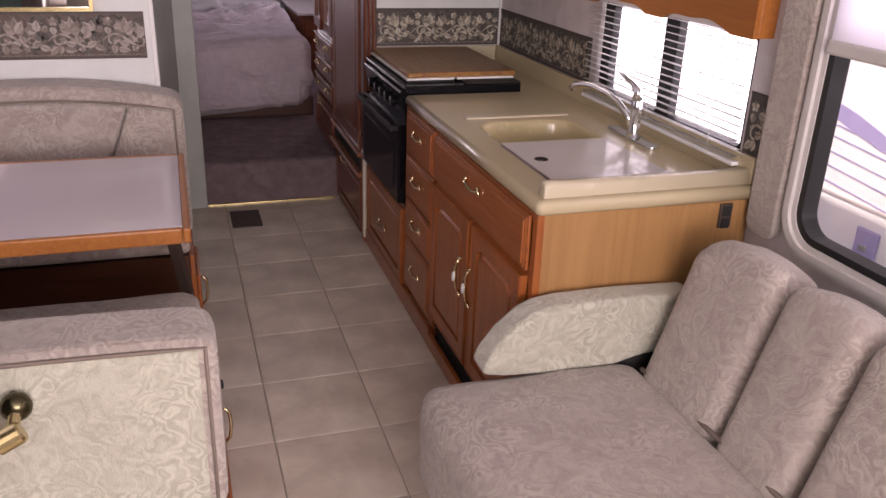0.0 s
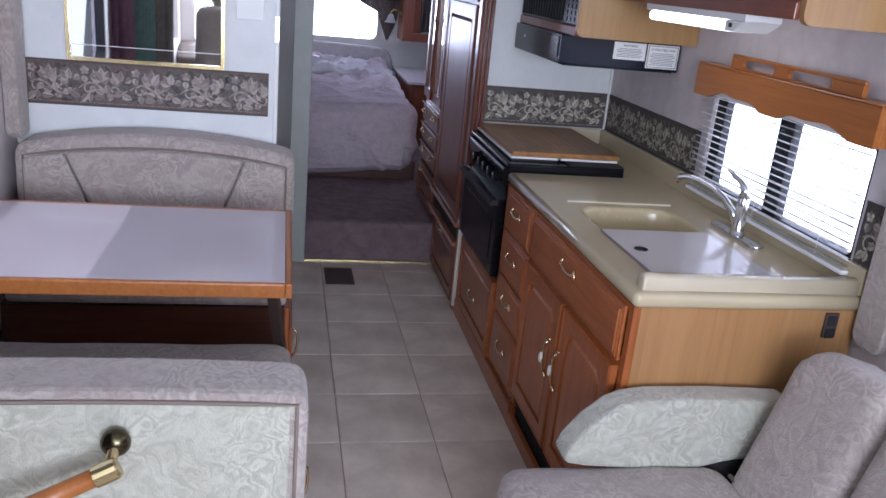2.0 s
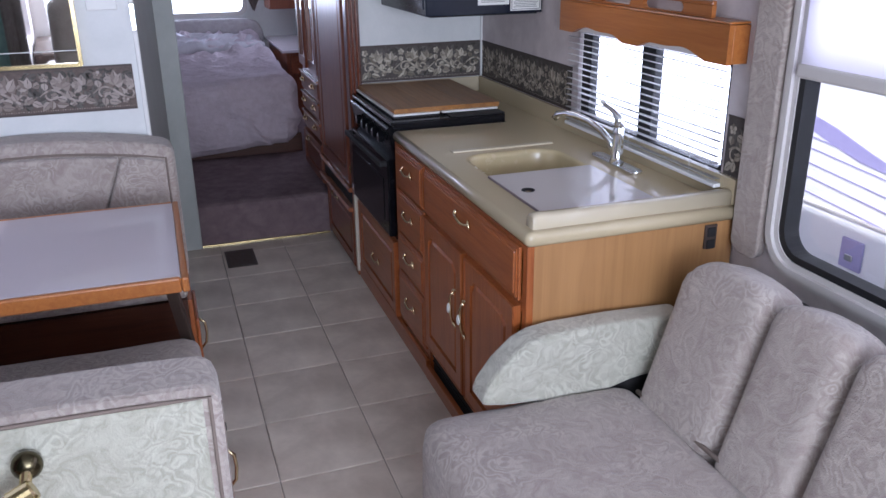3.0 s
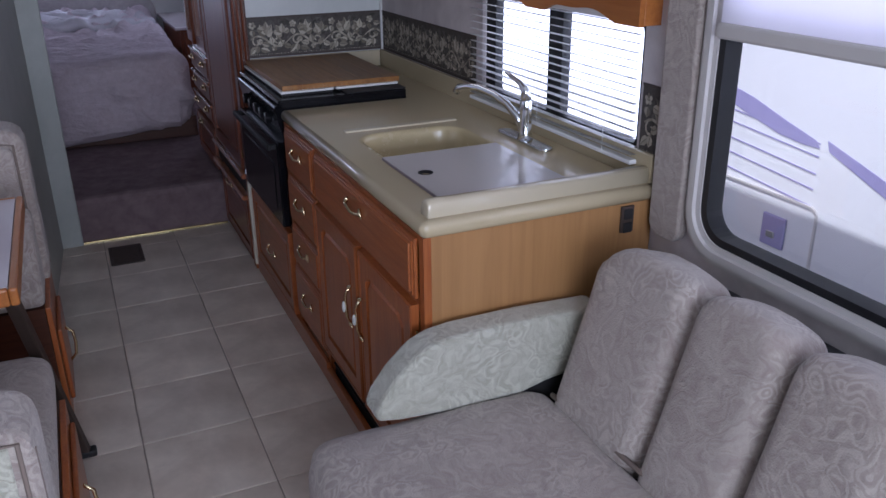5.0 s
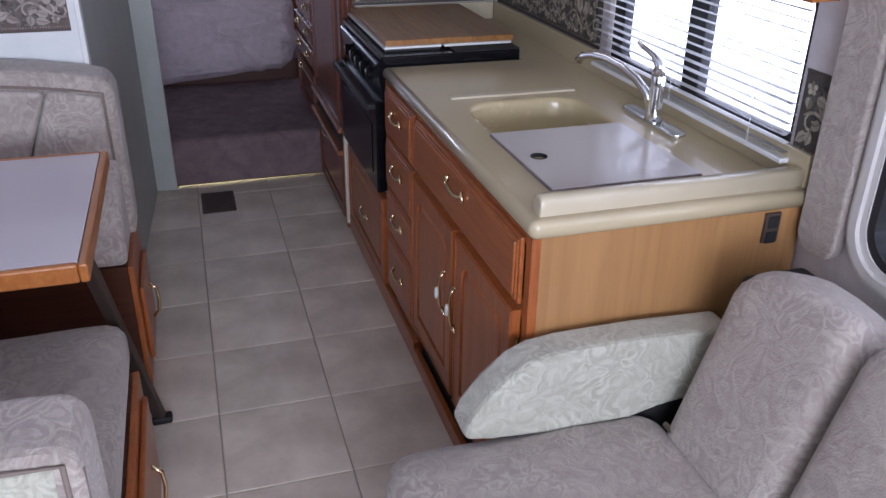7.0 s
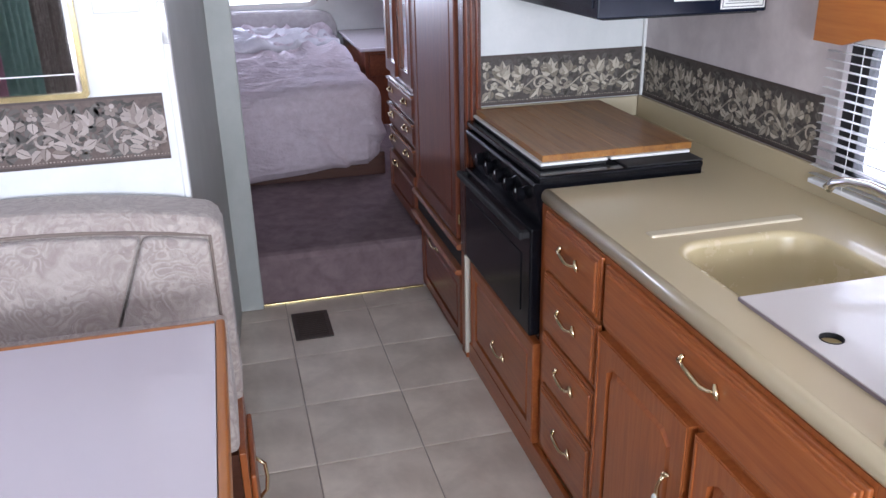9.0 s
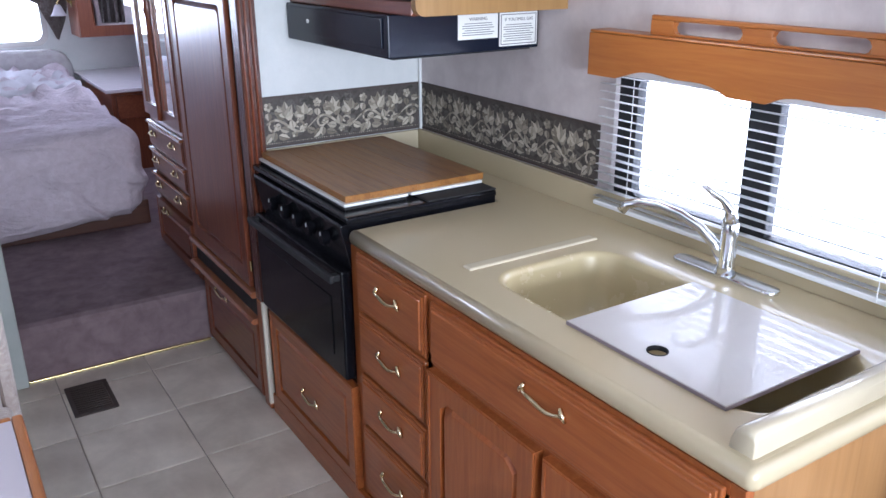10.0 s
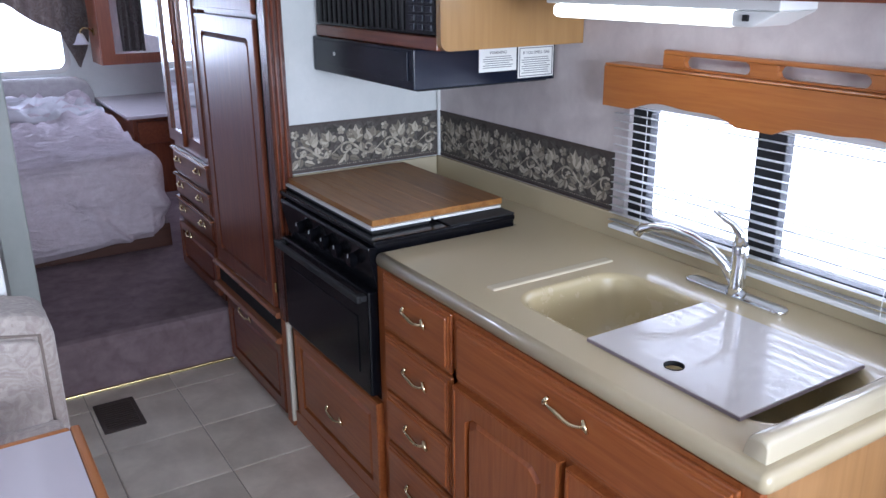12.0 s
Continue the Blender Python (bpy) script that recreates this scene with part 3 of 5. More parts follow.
def raised_door(parent, x, y0, y1, z0, z1, material, panel_material, name="door", rail=0.052, arch=0.0, thick=0.019):
    """A frame-and-panel door facing -x; arch: how far the top of its panel is cut away at the corners."""
    def outline(m, cut):
        a0, a1, b0, b1 = y0 + m, y1 - m, z0 + m, z1 - m
        return [(a0, b0), (a1, b0), (a1, b1 - cut), (a1 - min(cut * 1.3, (a1 - a0) * 0.3), b1), (a0 + min(cut * 1.3, (a1 - a0) * 0.3), b1), (a0, b1 - cut)]
    outer = [(y0, z0), (y1, z0), (y1, z1 - 0.03), (y1 - 0.0001, z1), (y0 + 0.0001, z1), (y0, z1 - 0.03)]
    bm = frame_ring(outer, outline(rail, max(arch, 0.0005)), "x", x, x - thick)
    bm = frame_ring(outline(0.004, 0.0005), outline(0.010, 0.0005), "x", x - thick - 0.0025, x - thick + 0.001, bm)
    d = part(name, bm, material, parent)
    b = bmesh.new()
    rows = []
    for m, dep in ((rail - 0.004, 0.005), (rail + 0.003, 0.006), (rail + 0.016, 0.0175), (rail + 0.018, 0.018)):
        rows.append([b.verts.new((x - dep, u, v)) for u, v in outline(m, max(arch, 0.0005))])
    for s, t in zip(rows, rows[1:]):
        for i in range(6):
            b.faces.new((s[i], s[(i + 1) % 6], t[(i + 1) % 6], t[i]))
    b.faces.new(rows[-1])
    back = [b.verts.new((x - 0.002, u, v)) for u, v in outline(rail - 0.004, max(arch, 0.0005))]
    b.faces.new(back)
    for i in range(6):
        b.faces.new((back[i], back[(i + 1) % 6], rows[0][(i + 1) % 6], rows[0][i]))
    bmesh.ops.recalc_face_normals(b, faces=b.faces[:])
    part("raised_panel", b, panel_material, d)
    return d


def hinge(parent, x, y, z):
    part("hinge", tube([(x, y, z - 0.018), (x, y, z + 0.018)], 0.004, 8), M_BRASS, parent, "small brass hinge barrel")


# ---- kitchen base cabinet ----
kitchen = thing("kitchen_cabinet", "reddish oak kitchen base cabinet with brass pulls and pale end", "kitchen cabinet", (0.31, 0.9, 0))
part("end_panel", box(0.022, 0.611, 0.004, 0.016, 0.0, 0.797), M_PANEL, kitchen, "pale oak veneer end panel")
part("back_panel", box(0.600, 0.611, 0.018, 1.83, 0.0, 0.79), M_PANEL, kitchen)
part("bottom_panel", box(0.03, 0.598, 0.018, 1.80, 0.13, 0.142), M_PANEL, kitchen)
part("side_panel", box(0.03, 0.598, 1.186, 1.198, 0.13, 0.40), M_PANEL, kitchen)
bm = box(0.003, 0.022, 0.004, 0.030, 0.0, 0.797, 0.001)
bm = box(0.003, 0.0215, 0.030, 1.205, 0.776, 0.797, bm=bm)
bm = box(0.003, 0.0215, 0.030, 0.835, 0.612, 0.655, bm=bm)
bm = box(0.003, 0.0215, 0.030, 0.835, 0.126, 0.150, bm=bm)
bm = box(0.003, 0.0215, 0.405, 0.430, 0.150, 0.612, bm=bm)
bm = box(0.003, 0.0215, 0.812, 0.842, 0.0, 0.776, bm=bm)
bm = box(0.003, 0.0215, 1.165, 1.212, 0.0, 0.776, bm=bm)
for z in (0.622, 0.448, 0.292, 0.084):
    bm = box(0.003, 0.0215, 0.842, 1.165, z - 0.010, z + 0.018, bm=bm)
bm = box(0.003, 0.0215, 1.212, 1.800, 0.0, 0.075, bm=bm)
bm = box(0.003, 0.0215, 1.212, 1.800, 0.380, 0.4015, bm=bm)
bm = box(0.003, 0.0215, 1.785, 1.832, 0.075, 0.375, bm=bm)
part("face_frame", bm, M_OAK, kitchen)
part("base_board", box(-0.013, 0.0025, 0.812, 1.832, 0.0, 0.070, 0.002), M_OAK_Y, kitchen, "low oak board along the floor")
part("kick_board", box(-0.014, 0.004, 0.006, 0.811, 0.0, 0.050, 0.002), M_OAK_Y, kitchen, "low oak kick board")
# Strip and back sheet are black so that the slot reads dark.
part("kick_floor", box(0.0045, 0.016, 0.032, 0.811, 0.0, 0.020), M_MATT_BLACK, kitchen, "matt black strip on the floor behind the kick board")
part("kick_back", box(0.016, 0.022, 0.030, 0.812, 0.0, 0.126), M_MATT_BLACK, kitchen, "matt black sheet behind the slot above the kick board")
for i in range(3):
    part("grille_bar", box(0.010, 0.016, 0.034, 0.808, 0.066 + i * 0.02, 0.069 + i * 0.02), M_MATT_BLACK, kitchen, "thin black grille bar")
for z0, z1 in ((0.641, 0.793), (0.468, 0.630), (0.312, 0.457), (0.104, 0.301)):
    drawer_front(kitchen, 0.003, 0.828, 1.152, z0, z1, M_OAK_Y, lift=0.016)
wide = drawer_front(kitchen, 0.003, 0.034, 0.806, 0.641, 0.788, M_OAK_Y, pull=False)
bow_pull(wide, -0.015, 0.413, 0.742, 0.115)
for y0, y1, hy, hingey in ((0.428, 0.808, 0.482, 0.811), (0.036, 0.408, 0.392, 0.033)):
    d = raised_door(kitchen, 0.003, y0, y1, 0.142, 0.627, M_OAK, M_OAK, arch=0.022)
    bow_pull(d, -0.016, hy, 0.430, 0.115, upright=True, insert=True)
    hinge(d, -0.004, hingey, 0.545)
    hinge(d, -0.004, hingey, 0.205)
d = raised_door(kitchen, 0.003, 1.190, 1.790, 0.075, 0.396, M_OAK_Y, M_OAK_Y, name="pan_drawer", rail=0.046)
bow_pull(d, -0.016, 1.485, 0.222, 0.10)
outlet = thing("power_outlet", "dark brown power outlet on the veneer end of the kitchen cabinet", "power outlet", (0.535, 0.0, 0.755))
part("plate", box(0.517, 0.554, -0.003, 0.004, 0.725, 0.792, 0.002), M_VENT, outlet)
for z in (0.738, 0.772):
    part("socket", box(0.523, 0.548, -0.006, -0.003, z - 0.013, z + 0.013, 0.002), M_MATT_BLACK, outlet, "black plastic socket")

# ---- countertop with its sink ----
counter = thing("countertop", "beige solid-surface countertop with a moulded sink and raised end lip", "countertop", (0.3, 0.9, 0.797))
BOWL = (0.108, 0.425, 0.070, 0.748)


def bowl_line(m, r):
    return ring_points(BOWL[0] + m, BOWL[1] - m, BOWL[2] + m, BOWL[3] - m, r, 6)


def square_line(x0, x1, y0, y1, inner):
    """Points on a rectangle that answer to those of an inner outline."""
    out, k = [], len(inner) // 4
    for c, (x, y) in enumerate(((x1, y1), (x0, y1), (x0, y0), (x1, y0))):
        for i in range(k):
            s = i / (k - 1)
            u, v = inner[c * k + i]
            px, py = ((x1, v), (u, y1), (x0, v), (u, y0))[c], ((u, y1), (x0, v), (u, y0), (x1, v))[c]
            out.append(px if s < 0.5 else py)
            if i == k // 2:
                out[-1] = (x, y)
    return out


rim = bowl_line(-0.012, 0.085)
bm = frame_ring(square_line(0.0125, 0.598, 0.0045, 1.1828, rim), rim, "z", 0.799, 0.838)
bm = box(0.452, 0.598, 1.183, 1.866, 0.799, 0.838, bm=bm)
part("slab", bm, M_TOP, counter)
edge = [(0.0, 0.7995)] + [(0.005 + 0.015 * math.cos(math.pi * (k / 8 - 0.5)), 0.8187 + 0.0192 * math.sin(math.pi * (k / 8 - 0.5))) for k in range(9)] + [(0.0, 0.8379)]
b = bmesh.new()
rows = [[b.verts.new((0.0123 - d, 1.185, z)) for d, z in edge], [b.verts.new((0.0123 - d, 0.30, z)) for d, z in edge]]
for k in range(11):
    a = math.pi / 2 * k / 10
    rows.append([b.verts.new((0.0123 - d * math.cos(a), 0.0043 - 0.85 * d * math.sin(a), z)) for d, z in edge])
rows.append([b.verts.new((0.30, 0.0043 - 0.85 * d, z)) for d, z in edge])
rows.append([b.verts.new((0.614, 0.0043 - 0.85 * d, z)) for d, z in edge])
for s, t in zip(rows, rows[1:]):
    for i in range(len(s) - 1):
        b.faces.new((s[i], s[i + 1], t[i + 1], t[i]))
b.faces.new(rows[0])
b.faces.new(rows[-1][::-1])
bmesh.ops.remove_doubles(b, verts=b.verts[:], dist=0.00001)
bmesh.ops.recalc_face_normals(b, faces=b.faces[:])
part("rounded_edge", b, M_TOP, counter, "rounded front and end edge", smooth=True)
lip = [(0.011, 0.8365), (0.012, 0.866), (0.016, 0.873), (0.024, 0.876), (0.038, 0.875), (0.047, 0.868), (0.051, 0.855), (0.053, 0.8365)]
b = bmesh.new()
rows = []
for x, k in ((0.019, 0.78), (0.0195, 0.90), (0.022, 0.98), (0.028, 1.03), (0.045, 1.04), (0.080, 1.0), (0.600, 1.0)):
    rows.append([b.verts.new((x, 0.036 + (v - 0.036) * (0.75 + 0.25 * k), 0.8365 + (w - 0.8365) * k)) for v, w in lip])
for s, t in zip(rows, rows[1:]):
    for i in range(len(s) - 1):
        b.faces.new((s[i], s[i + 1], t[i + 1], t[i]))
b.faces.new(rows[0])
b.faces.new(rows[-1][::-1])
bmesh.ops.recalc_face_normals(b, faces=b.faces[:])
part("raised_lip", b, M_SINK, counter, "cream raised spill lip", smooth=True)
part("backsplash", box(0.599, 0.6135, 0.004, 1.866, 0.799, 0.906, 0.004), M_TOP, counter, "low backsplash along the wall")
part("stove_splash", box(0.045, 0.596, 1.853, 1.8665, 0.838, 0.905, 0.003), M_SINK, counter, "cream splash strip behind the stove")
b = bmesh.new()
rows = []
for m, r, z in ((-0.012, 0.085, 0.838), (-0.006, 0.080, 0.8375), (0.0, 0.075, 0.834), (0.003, 0.074, 0.824), (0.007, 0.072, 0.76), (0.016, 0.066, 0.705), (0.040, 0.050, 0.684), (0.11, 0.03, 0.682)):
    rows.append([b.verts.new((u, v, z)) for u, v in bowl_line(m, r)])
for s, t in zip(rows, rows[1:]):
    for i in range(len(s)):
        b.faces.new((s[i], s[(i + 1) % len(s)], t[(i + 1) % len(s)], t[i]))
b.faces.new(rows[-1])
bmesh.ops.recalc_face_normals(b, faces=b.faces[:])
for f in b.faces:
    if f.normal.z < 0 and abs(f.normal.z) > 0.9:
        bmesh.ops.reverse_faces(b, faces=b.faces[:])
        break
basin = part("sink_bowl", b, M_BOWL, counter, "deep moulded cream sink bowl", smooth=True)
part("drain", disc((0.27, 0.56, 0.684), 0.040, 0.004, bevel=0.001), M_CHROME, basin, "round chrome drain")
part("soap_ledge", box(0.092, 0.462, 0.798, 0.830, 0.832, 0.8425, 0.0048, 3), M_SINK, counter, "slim raised ledge beyond the bowl")
cover = thing("sink_cover", "off-white laminated sink cover board with a round finger hole", "sink cover", (0.27, 0.32, 0.839))
hx, hy, n = 0.138, 0.300, 48
outer, inner = [], []
angles = sorted([2 * math.pi * i / n for i in range(n)] + [math.atan2(v - hy, u - hx) % (2 * math.pi) for u, v in ((0.430, 0.478), (0.090, 0.478), (0.090, 0.116), (0.430, 0.116))])
for a in angles:
    c, d = math.cos(a), math.sin(a)
    reach = min((0.430 - hx) / c if c > 1e-6 else 9, (0.090 - hx) / c if c < -1e-6 else 9, (0.478 - hy) / d if d > 1e-6 else 9, (0.116 - hy) / d if d < -1e-6 else 9)
    outer.append((hx + reach * c, hy + reach * d))
    inner.append((hx + 0.019 * c, hy + 0.019 * d))
part("board", frame_ring(outer, inner, "z", 0.8385, 0.8460), M_LID, cover)
bm = box(0.0885, 0.4315, 0.1145, 0.1158, 0.8384, 0.8445)
bm = box(0.0885, 0.4315, 0.4782, 0.4795, 0.8384, 0.8445, bm=bm)
bm = box(0.0885, 0.0898, 0.1162, 0.4778, 0.8384, 0.8445, bm=bm)
bm = box(0.4302, 0.4315, 0.1162, 0.4778, 0.8384, 0.8445, bm=bm)
part("edge_band", bm, M_LIDEDGE, cover, "mauve-brown edge banding")
circle = [(math.cos(2 * math.pi * i / 32), math.sin(2 * math.pi * i / 32)) for i in range(32)]
# Black ring added so that the inside of the hole looks shaded.
part("hole_shade", frame_ring([(hx + 0.0192 * c, hy + 0.0192 * d) for c, d in circle], [(hx + 0.0180 * c, hy + 0.0180 * d) for c, d in circle], "z", 0.8384, 0.8476), M_MATT_BLACK, cover, "black ring added to shade the finger hole")

faucet = thing("faucet", "chrome single-lever kitchen faucet behind the sink", "faucet", (0.522, 0.475, 0.838))
part("base_plate", prism(ring_points(0.499, 0.545, 0.345, 0.610, 0.022), "z", 0.838, 0.848, 0.003), M_CHROME, faucet, smooth=False)
part("body", tube([(0.522, 0.475, 0.845), (0.522, 0.475, 0.865), (0.522, 0.475, 0.93), (0.522, 0.475, 0.955), (0.522, 0.475, 0.966)], [0.024, 0.018, 0.017, 0.018, 0.013], 20), M_CHROME, faucet, smooth=True)
part("spout", tube([(0.518, 0.482, 0.875), (0.508, 0.500, 0.908), (0.490, 0.528, 0.940), (0.465, 0.562, 0.964), (0.438, 0.600, 0.978), (0.415, 0.632, 0.980), (0.400, 0.652, 0.974), (0.393, 0.661, 0.958)], [0.0125, 0.0115, 0.0105, 0.010, 0.0098, 0.0098, 0.0105, 0.011], 14), M_CHROME, faucet, smooth=True)
lever = part("lever", tube([(0.522, 0.475, 0.958), (0.521, 0.478, 0.985), (0.510, 0.492, 1.005), (0.492, 0.512, 1.022), (0.480, 0.522, 1.034)], [0.017, 0.013, 0.008, 0.006, 0.005], 12), M_CHROME, faucet, smooth=True)

# ---- stove ----
stove = thing("stove", "black gas range with control knobs and a glass oven door", "kitchen stove", (0.25, 1.5, 0.4))
part("body", box(0.001, 0.45, 1.200, 1.790, 0.402, 0.852), M_BLACK, stove)
part("cooktop", box(-0.012, 0.447, 1.188, 1.845, 0.853, 0.870, 0.005), M_BLACK, stove)
part("back_rail", box(0.228, 0.446, 1.190, 1.84, 0.8705, 0.8755, 0.002), M_MATT_BLACK, stove)
panel = part("control_panel", prism([(-0.003, 0.735), (0.001, 0.735), (0.001, 0.851), (-0.022, 0.851), (-0.026, 0.845)], "y", 1.196, 1.800, 0.002), M_BLACK, stove)
for i, y in enumerate((1.285, 1.375, 1.460, 1.545, 1.640)):
    k = part("knob", disc((-0.030, y, 0.797), 0.019, 0.022, "x", bevel=0.003), M_BLACK, panel, "round black control knob")
    part("pointer", box(-0.0418, -0.040, y - 0.0009, y + 0.0009, 0.803, 0.813), M_WHITE, k, "white pointer line")
door = part("oven_door", box(-0.030, 0.000, 1.196, 1.800, 0.418, 0.728, 0.006), M_BLACK, stove)
part("door_glass", box(-0.0325, -0.0295, 1.262, 1.738, 0.470, 0.640, 0.001), M_BLACK, door, "dark oven window")
bm = box(-0.060, -0.046, 1.200, 1.796, 0.700, 0.722, 0.005)
for y in (1.215, 1.780):
    bm = box(-0.047, -0.029, y - 0.012, y + 0.012, 0.702, 0.720, 0.003, 2, bm)
part("handle", bm, M_MATT_BLACK, door, "full-width matt black handle")
boards = thing("stove_cover", "honey oak cover board laid over the stove top", "stove cover", (0.23, 1.53, 0.871))
part("tray_frame", box(0.016, 0.196, 1.250, 1.838, 0.8705, 0.8780), M_MATT_BLACK, boards, "dark steel rim under the board")
part("tray", box(0.012, 0.200, 1.245, 1.842, 0.8785, 0.8865, 0.002), M_WHITE, boards, "white laminate underside")
part("tray", box(0.209, 0.438, 1.245, 1.842, 0.8785, 0.8865, 0.002), M_WHITE, boards, "white laminate underside")
for i in range(6):
    x0 = 0.020 + i * 0.0712
    part("plank", box(x0, x0 + 0.0709, 1.253, 1.835, 0.887, 0.905, 0.0012, 1), M_BOARD_Y, boards)

# ---- fridge cabinet and wardrobe ----
fridge = thing("fridge_cabinet", "tall dark cherry refrigerator cabinet with raised-panel fronts", "refrigerator cabinet", (0.29, 2.2, 0))
bm = box(0.001, 0.60, 1.905, 2.508, 0.0, 1.98)
part("carcass", bm, M_CHERRY, fridge)
post = part("corner_post", box(-0.018, 0.040, 1.844, 1.902, 0.40, 1.98, 0.003), M_CHERRY_DARK, fridge, "dark beaded corner post")
for x in (-0.010, 0.006, 0.024):
    part("bead", tube([(x, 1.841, 0.402), (x, 1.841, 1.978)], 0.0042, 8), M_CHERRY, post, smooth=True)
part("corner_post", box(-0.018, 0.000, 1.848, 1.902, 0.0, 0.398, 0.003), M_OAK, fridge, "lighter oak corner post")
part("edge_strip", box(-0.024, -0.004, 1.832, 1.847, 0.028, 0.405, 0.003), M_CREAM, fridge, "cream metal edge strip")
# Black strips laid on the carcass paint the shade of gap and recess.
part("dark_gap", box(-0.006, 0.001, 1.906, 1.945, 0.42, 1.98), M_MATT_BLACK, fridge, "black strip for the dark gap beside the door")
part("reveal", box(-0.010, 0.001, 1.905, 2.60, 0.318, 0.400), M_MATT_BLACK, fridge, "black strip for the dark recess between the fronts")
part("moulding", prism([(0.0, 0.395), (-0.030, 0.398), (-0.036, 0.408), (-0.030, 0.418), (0.0, 0.421)], "y", 1.905, 2.60), M_MOULDING, fridge)
part("moulding", prism([(0.0, 0.300), (-0.034, 0.302), (-0.042, 0.312), (-0.034, 0.322), (0.0, 0.324)], "y", 1.905, 2.60), M_MOULDING, fridge)
d = raised_door(fridge, 0.0, 1.945, 2.575, 0.425, 1.395, M_CHERRY, M_CHERRY, rail=0.060, arch=0.012)
hinge(d, -0.012, 1.940, 0.50)
d = raised_door(fridge, 0.0, 1.945, 2.575, 1.41, 1.94, M_CHERRY, M_CHERRY, rail=0.060)
d = raised_door(fridge, 0.0, 1.910, 2.500, 0.022, 0.298, M_CHERRY_Y, M_CHERRY_Y, name="lower_front", rail=0.045)
bow_pull(d, -0.022, 2.27, 0.285, 0.12)
wardrobe = thing("wardrobe", "dark cherry bedroom wardrobe with mirrored doors above four drawers", "wardrobe", (0.29, 2.87, STEP))
part("carcass", box(0.001, 0.60, 2.600, 3.150, STEP, 1.98), M_CHERRY, wardrobe)
for y0, y1 in ((2.610, 2.868), (2.874, 3.140)):
    outer = [(y0, 0.835), (y1, 0.835), (y1, 1.94), (y0, 1.94)]
    inn = [(y0 + 0.045, 0.880), (y1 - 0.045, 0.880), (y1 - 0.045, 1.895), (y0 + 0.045, 1.895)]
    dr = part("door", frame_ring(outer, inn, "x", 0.0, -0.020), M_CHERRY, wardrobe)
    part("mirror", box(-0.012, -0.004, y0 + 0.045, y1 - 0.045, 0.880, 1.895), M_MIRROR, dr, "clear mirror glass")
    part("bead", frame_ring(inn, [(y0 + 0.051, 0.886), (y1 - 0.051, 0.886), (y1 - 0.051, 1.889), (y0 + 0.051, 1.889)], "x", -0.013, -0.022), M_CHERRY, dr)
part("post", tube([(-0.022, 2.871, z) for z in (0.84, 0.90, 0.94, 1.25, 1.27, 1.30, 1.6, 1.9)], [0.014, 0.011, 0.016, 0.012, 0.018, 0.012, 0.013, 0.012], 12), M_CHERRY, wardrobe, "turned cherry post between the doors", smooth=True)
for z0, z1 in ((0.690, 0.800), (0.580, 0.680), (0.470, 0.570)):
    drw = drawer_front(wardrobe, 0.0, 2.615, 3.140, z0, z1, M_CHERRY_Y, pull=False)
    part("top_moulding", box(-0.026, -0.004, 2.615, 3.140, z1 - 0.009, z1 + 0.002, 0.004), M_MOULDING, drw)
    for y in (2.74, 3.03):
        bow_pull(drw, -0.018, y, (z0 + z1) / 2 + 0.01, 0.06)
d = raised_door(wardrobe, 0.0, 2.615, 3.140, 0.245, 0.455, M_CHERRY_Y, M_CHERRY_Y, name="lower_front", rail=0.04)
bow_pull(d, -0.018, 2.98, 0.42, 0.06)

# ---- microwave, hood and upper cabinets ----
upper = thing("upper_cabinet", "oak-veneered upper cabinet housing the microwave above the stove", "upper cabinet", (0.39, 1.5, 1.35))
side = [(0.157, 1.99), (0.617 - 0.003, 1.99), (0.614, 1.345), (0.182, 1.345), (0.172, 1.347), (0.164, 1.352), (0.159, 1.360), (0.157, 1.372)]
part("side_panel", prism(side, "y", 1.120, 1.140), M_PANEL_UP, upper, "pale oak side panel with a rounded corner")
part("carcass", box(0.185, 0.614, 1.142, 1.862, 1.352, 1.99), M_CHERRY, upper)
part("bottom_rail", box(0.158, 0.183, 1.142, 1.862, 1.345, 1.378, 0.003), M_CHERRY_Y, upper, "reddish bottom rail")
micro = thing("microwave", "black built-in microwave oven with ribbed door and keypad", "microwave oven", (0.2, 1.5, 1.38))
part("front", box(0.160, 0.184, 1.146, 1.860, 1.380, 1.72, 0.004), M_BLACK, micro)
for i in range(16):
    part("rib", box(0.155, 0.161, 1.305 + i * 0.034, 1.318 + i * 0.034, 1.388, 1.70, 0.001), M_MATT_BLACK, micro, "matt black vertical rib")
for i in range(3):
    for j in range(7):
        part("key", box(0.157, 0.161, 1.165 + i * 0.042, 1.192 + i * 0.042, 1.392 + j * 0.022, 1.407 + j * 0.022, 0.001), M_HOOD, micro, "small dark key")
hood = thing("range_hood", "black enamelled range hood under the upper cabinet", "range hood", (0.38, 1.55, 1.235))
bm = box(0.146, 0.613, 1.235, 1.866, 1.238, 1.344, 0.004)
part("shell", bm, M_HOOD, hood)
part("underside", box(0.170, 0.600, 1.255, 1.85, 1.233, 1.2375), M_MATT_BLACK, hood, "dark filter underside")
part("front_band", box(0.142, 0.1465, 1.262, 1.84, 1.262, 1.335, 0.001), M_HOOD, hood)
part("switch", disc((0.141, 1.70, 1.30), 0.006, 0.004, "x"), M_WHITE, hood, "small white switch dot")


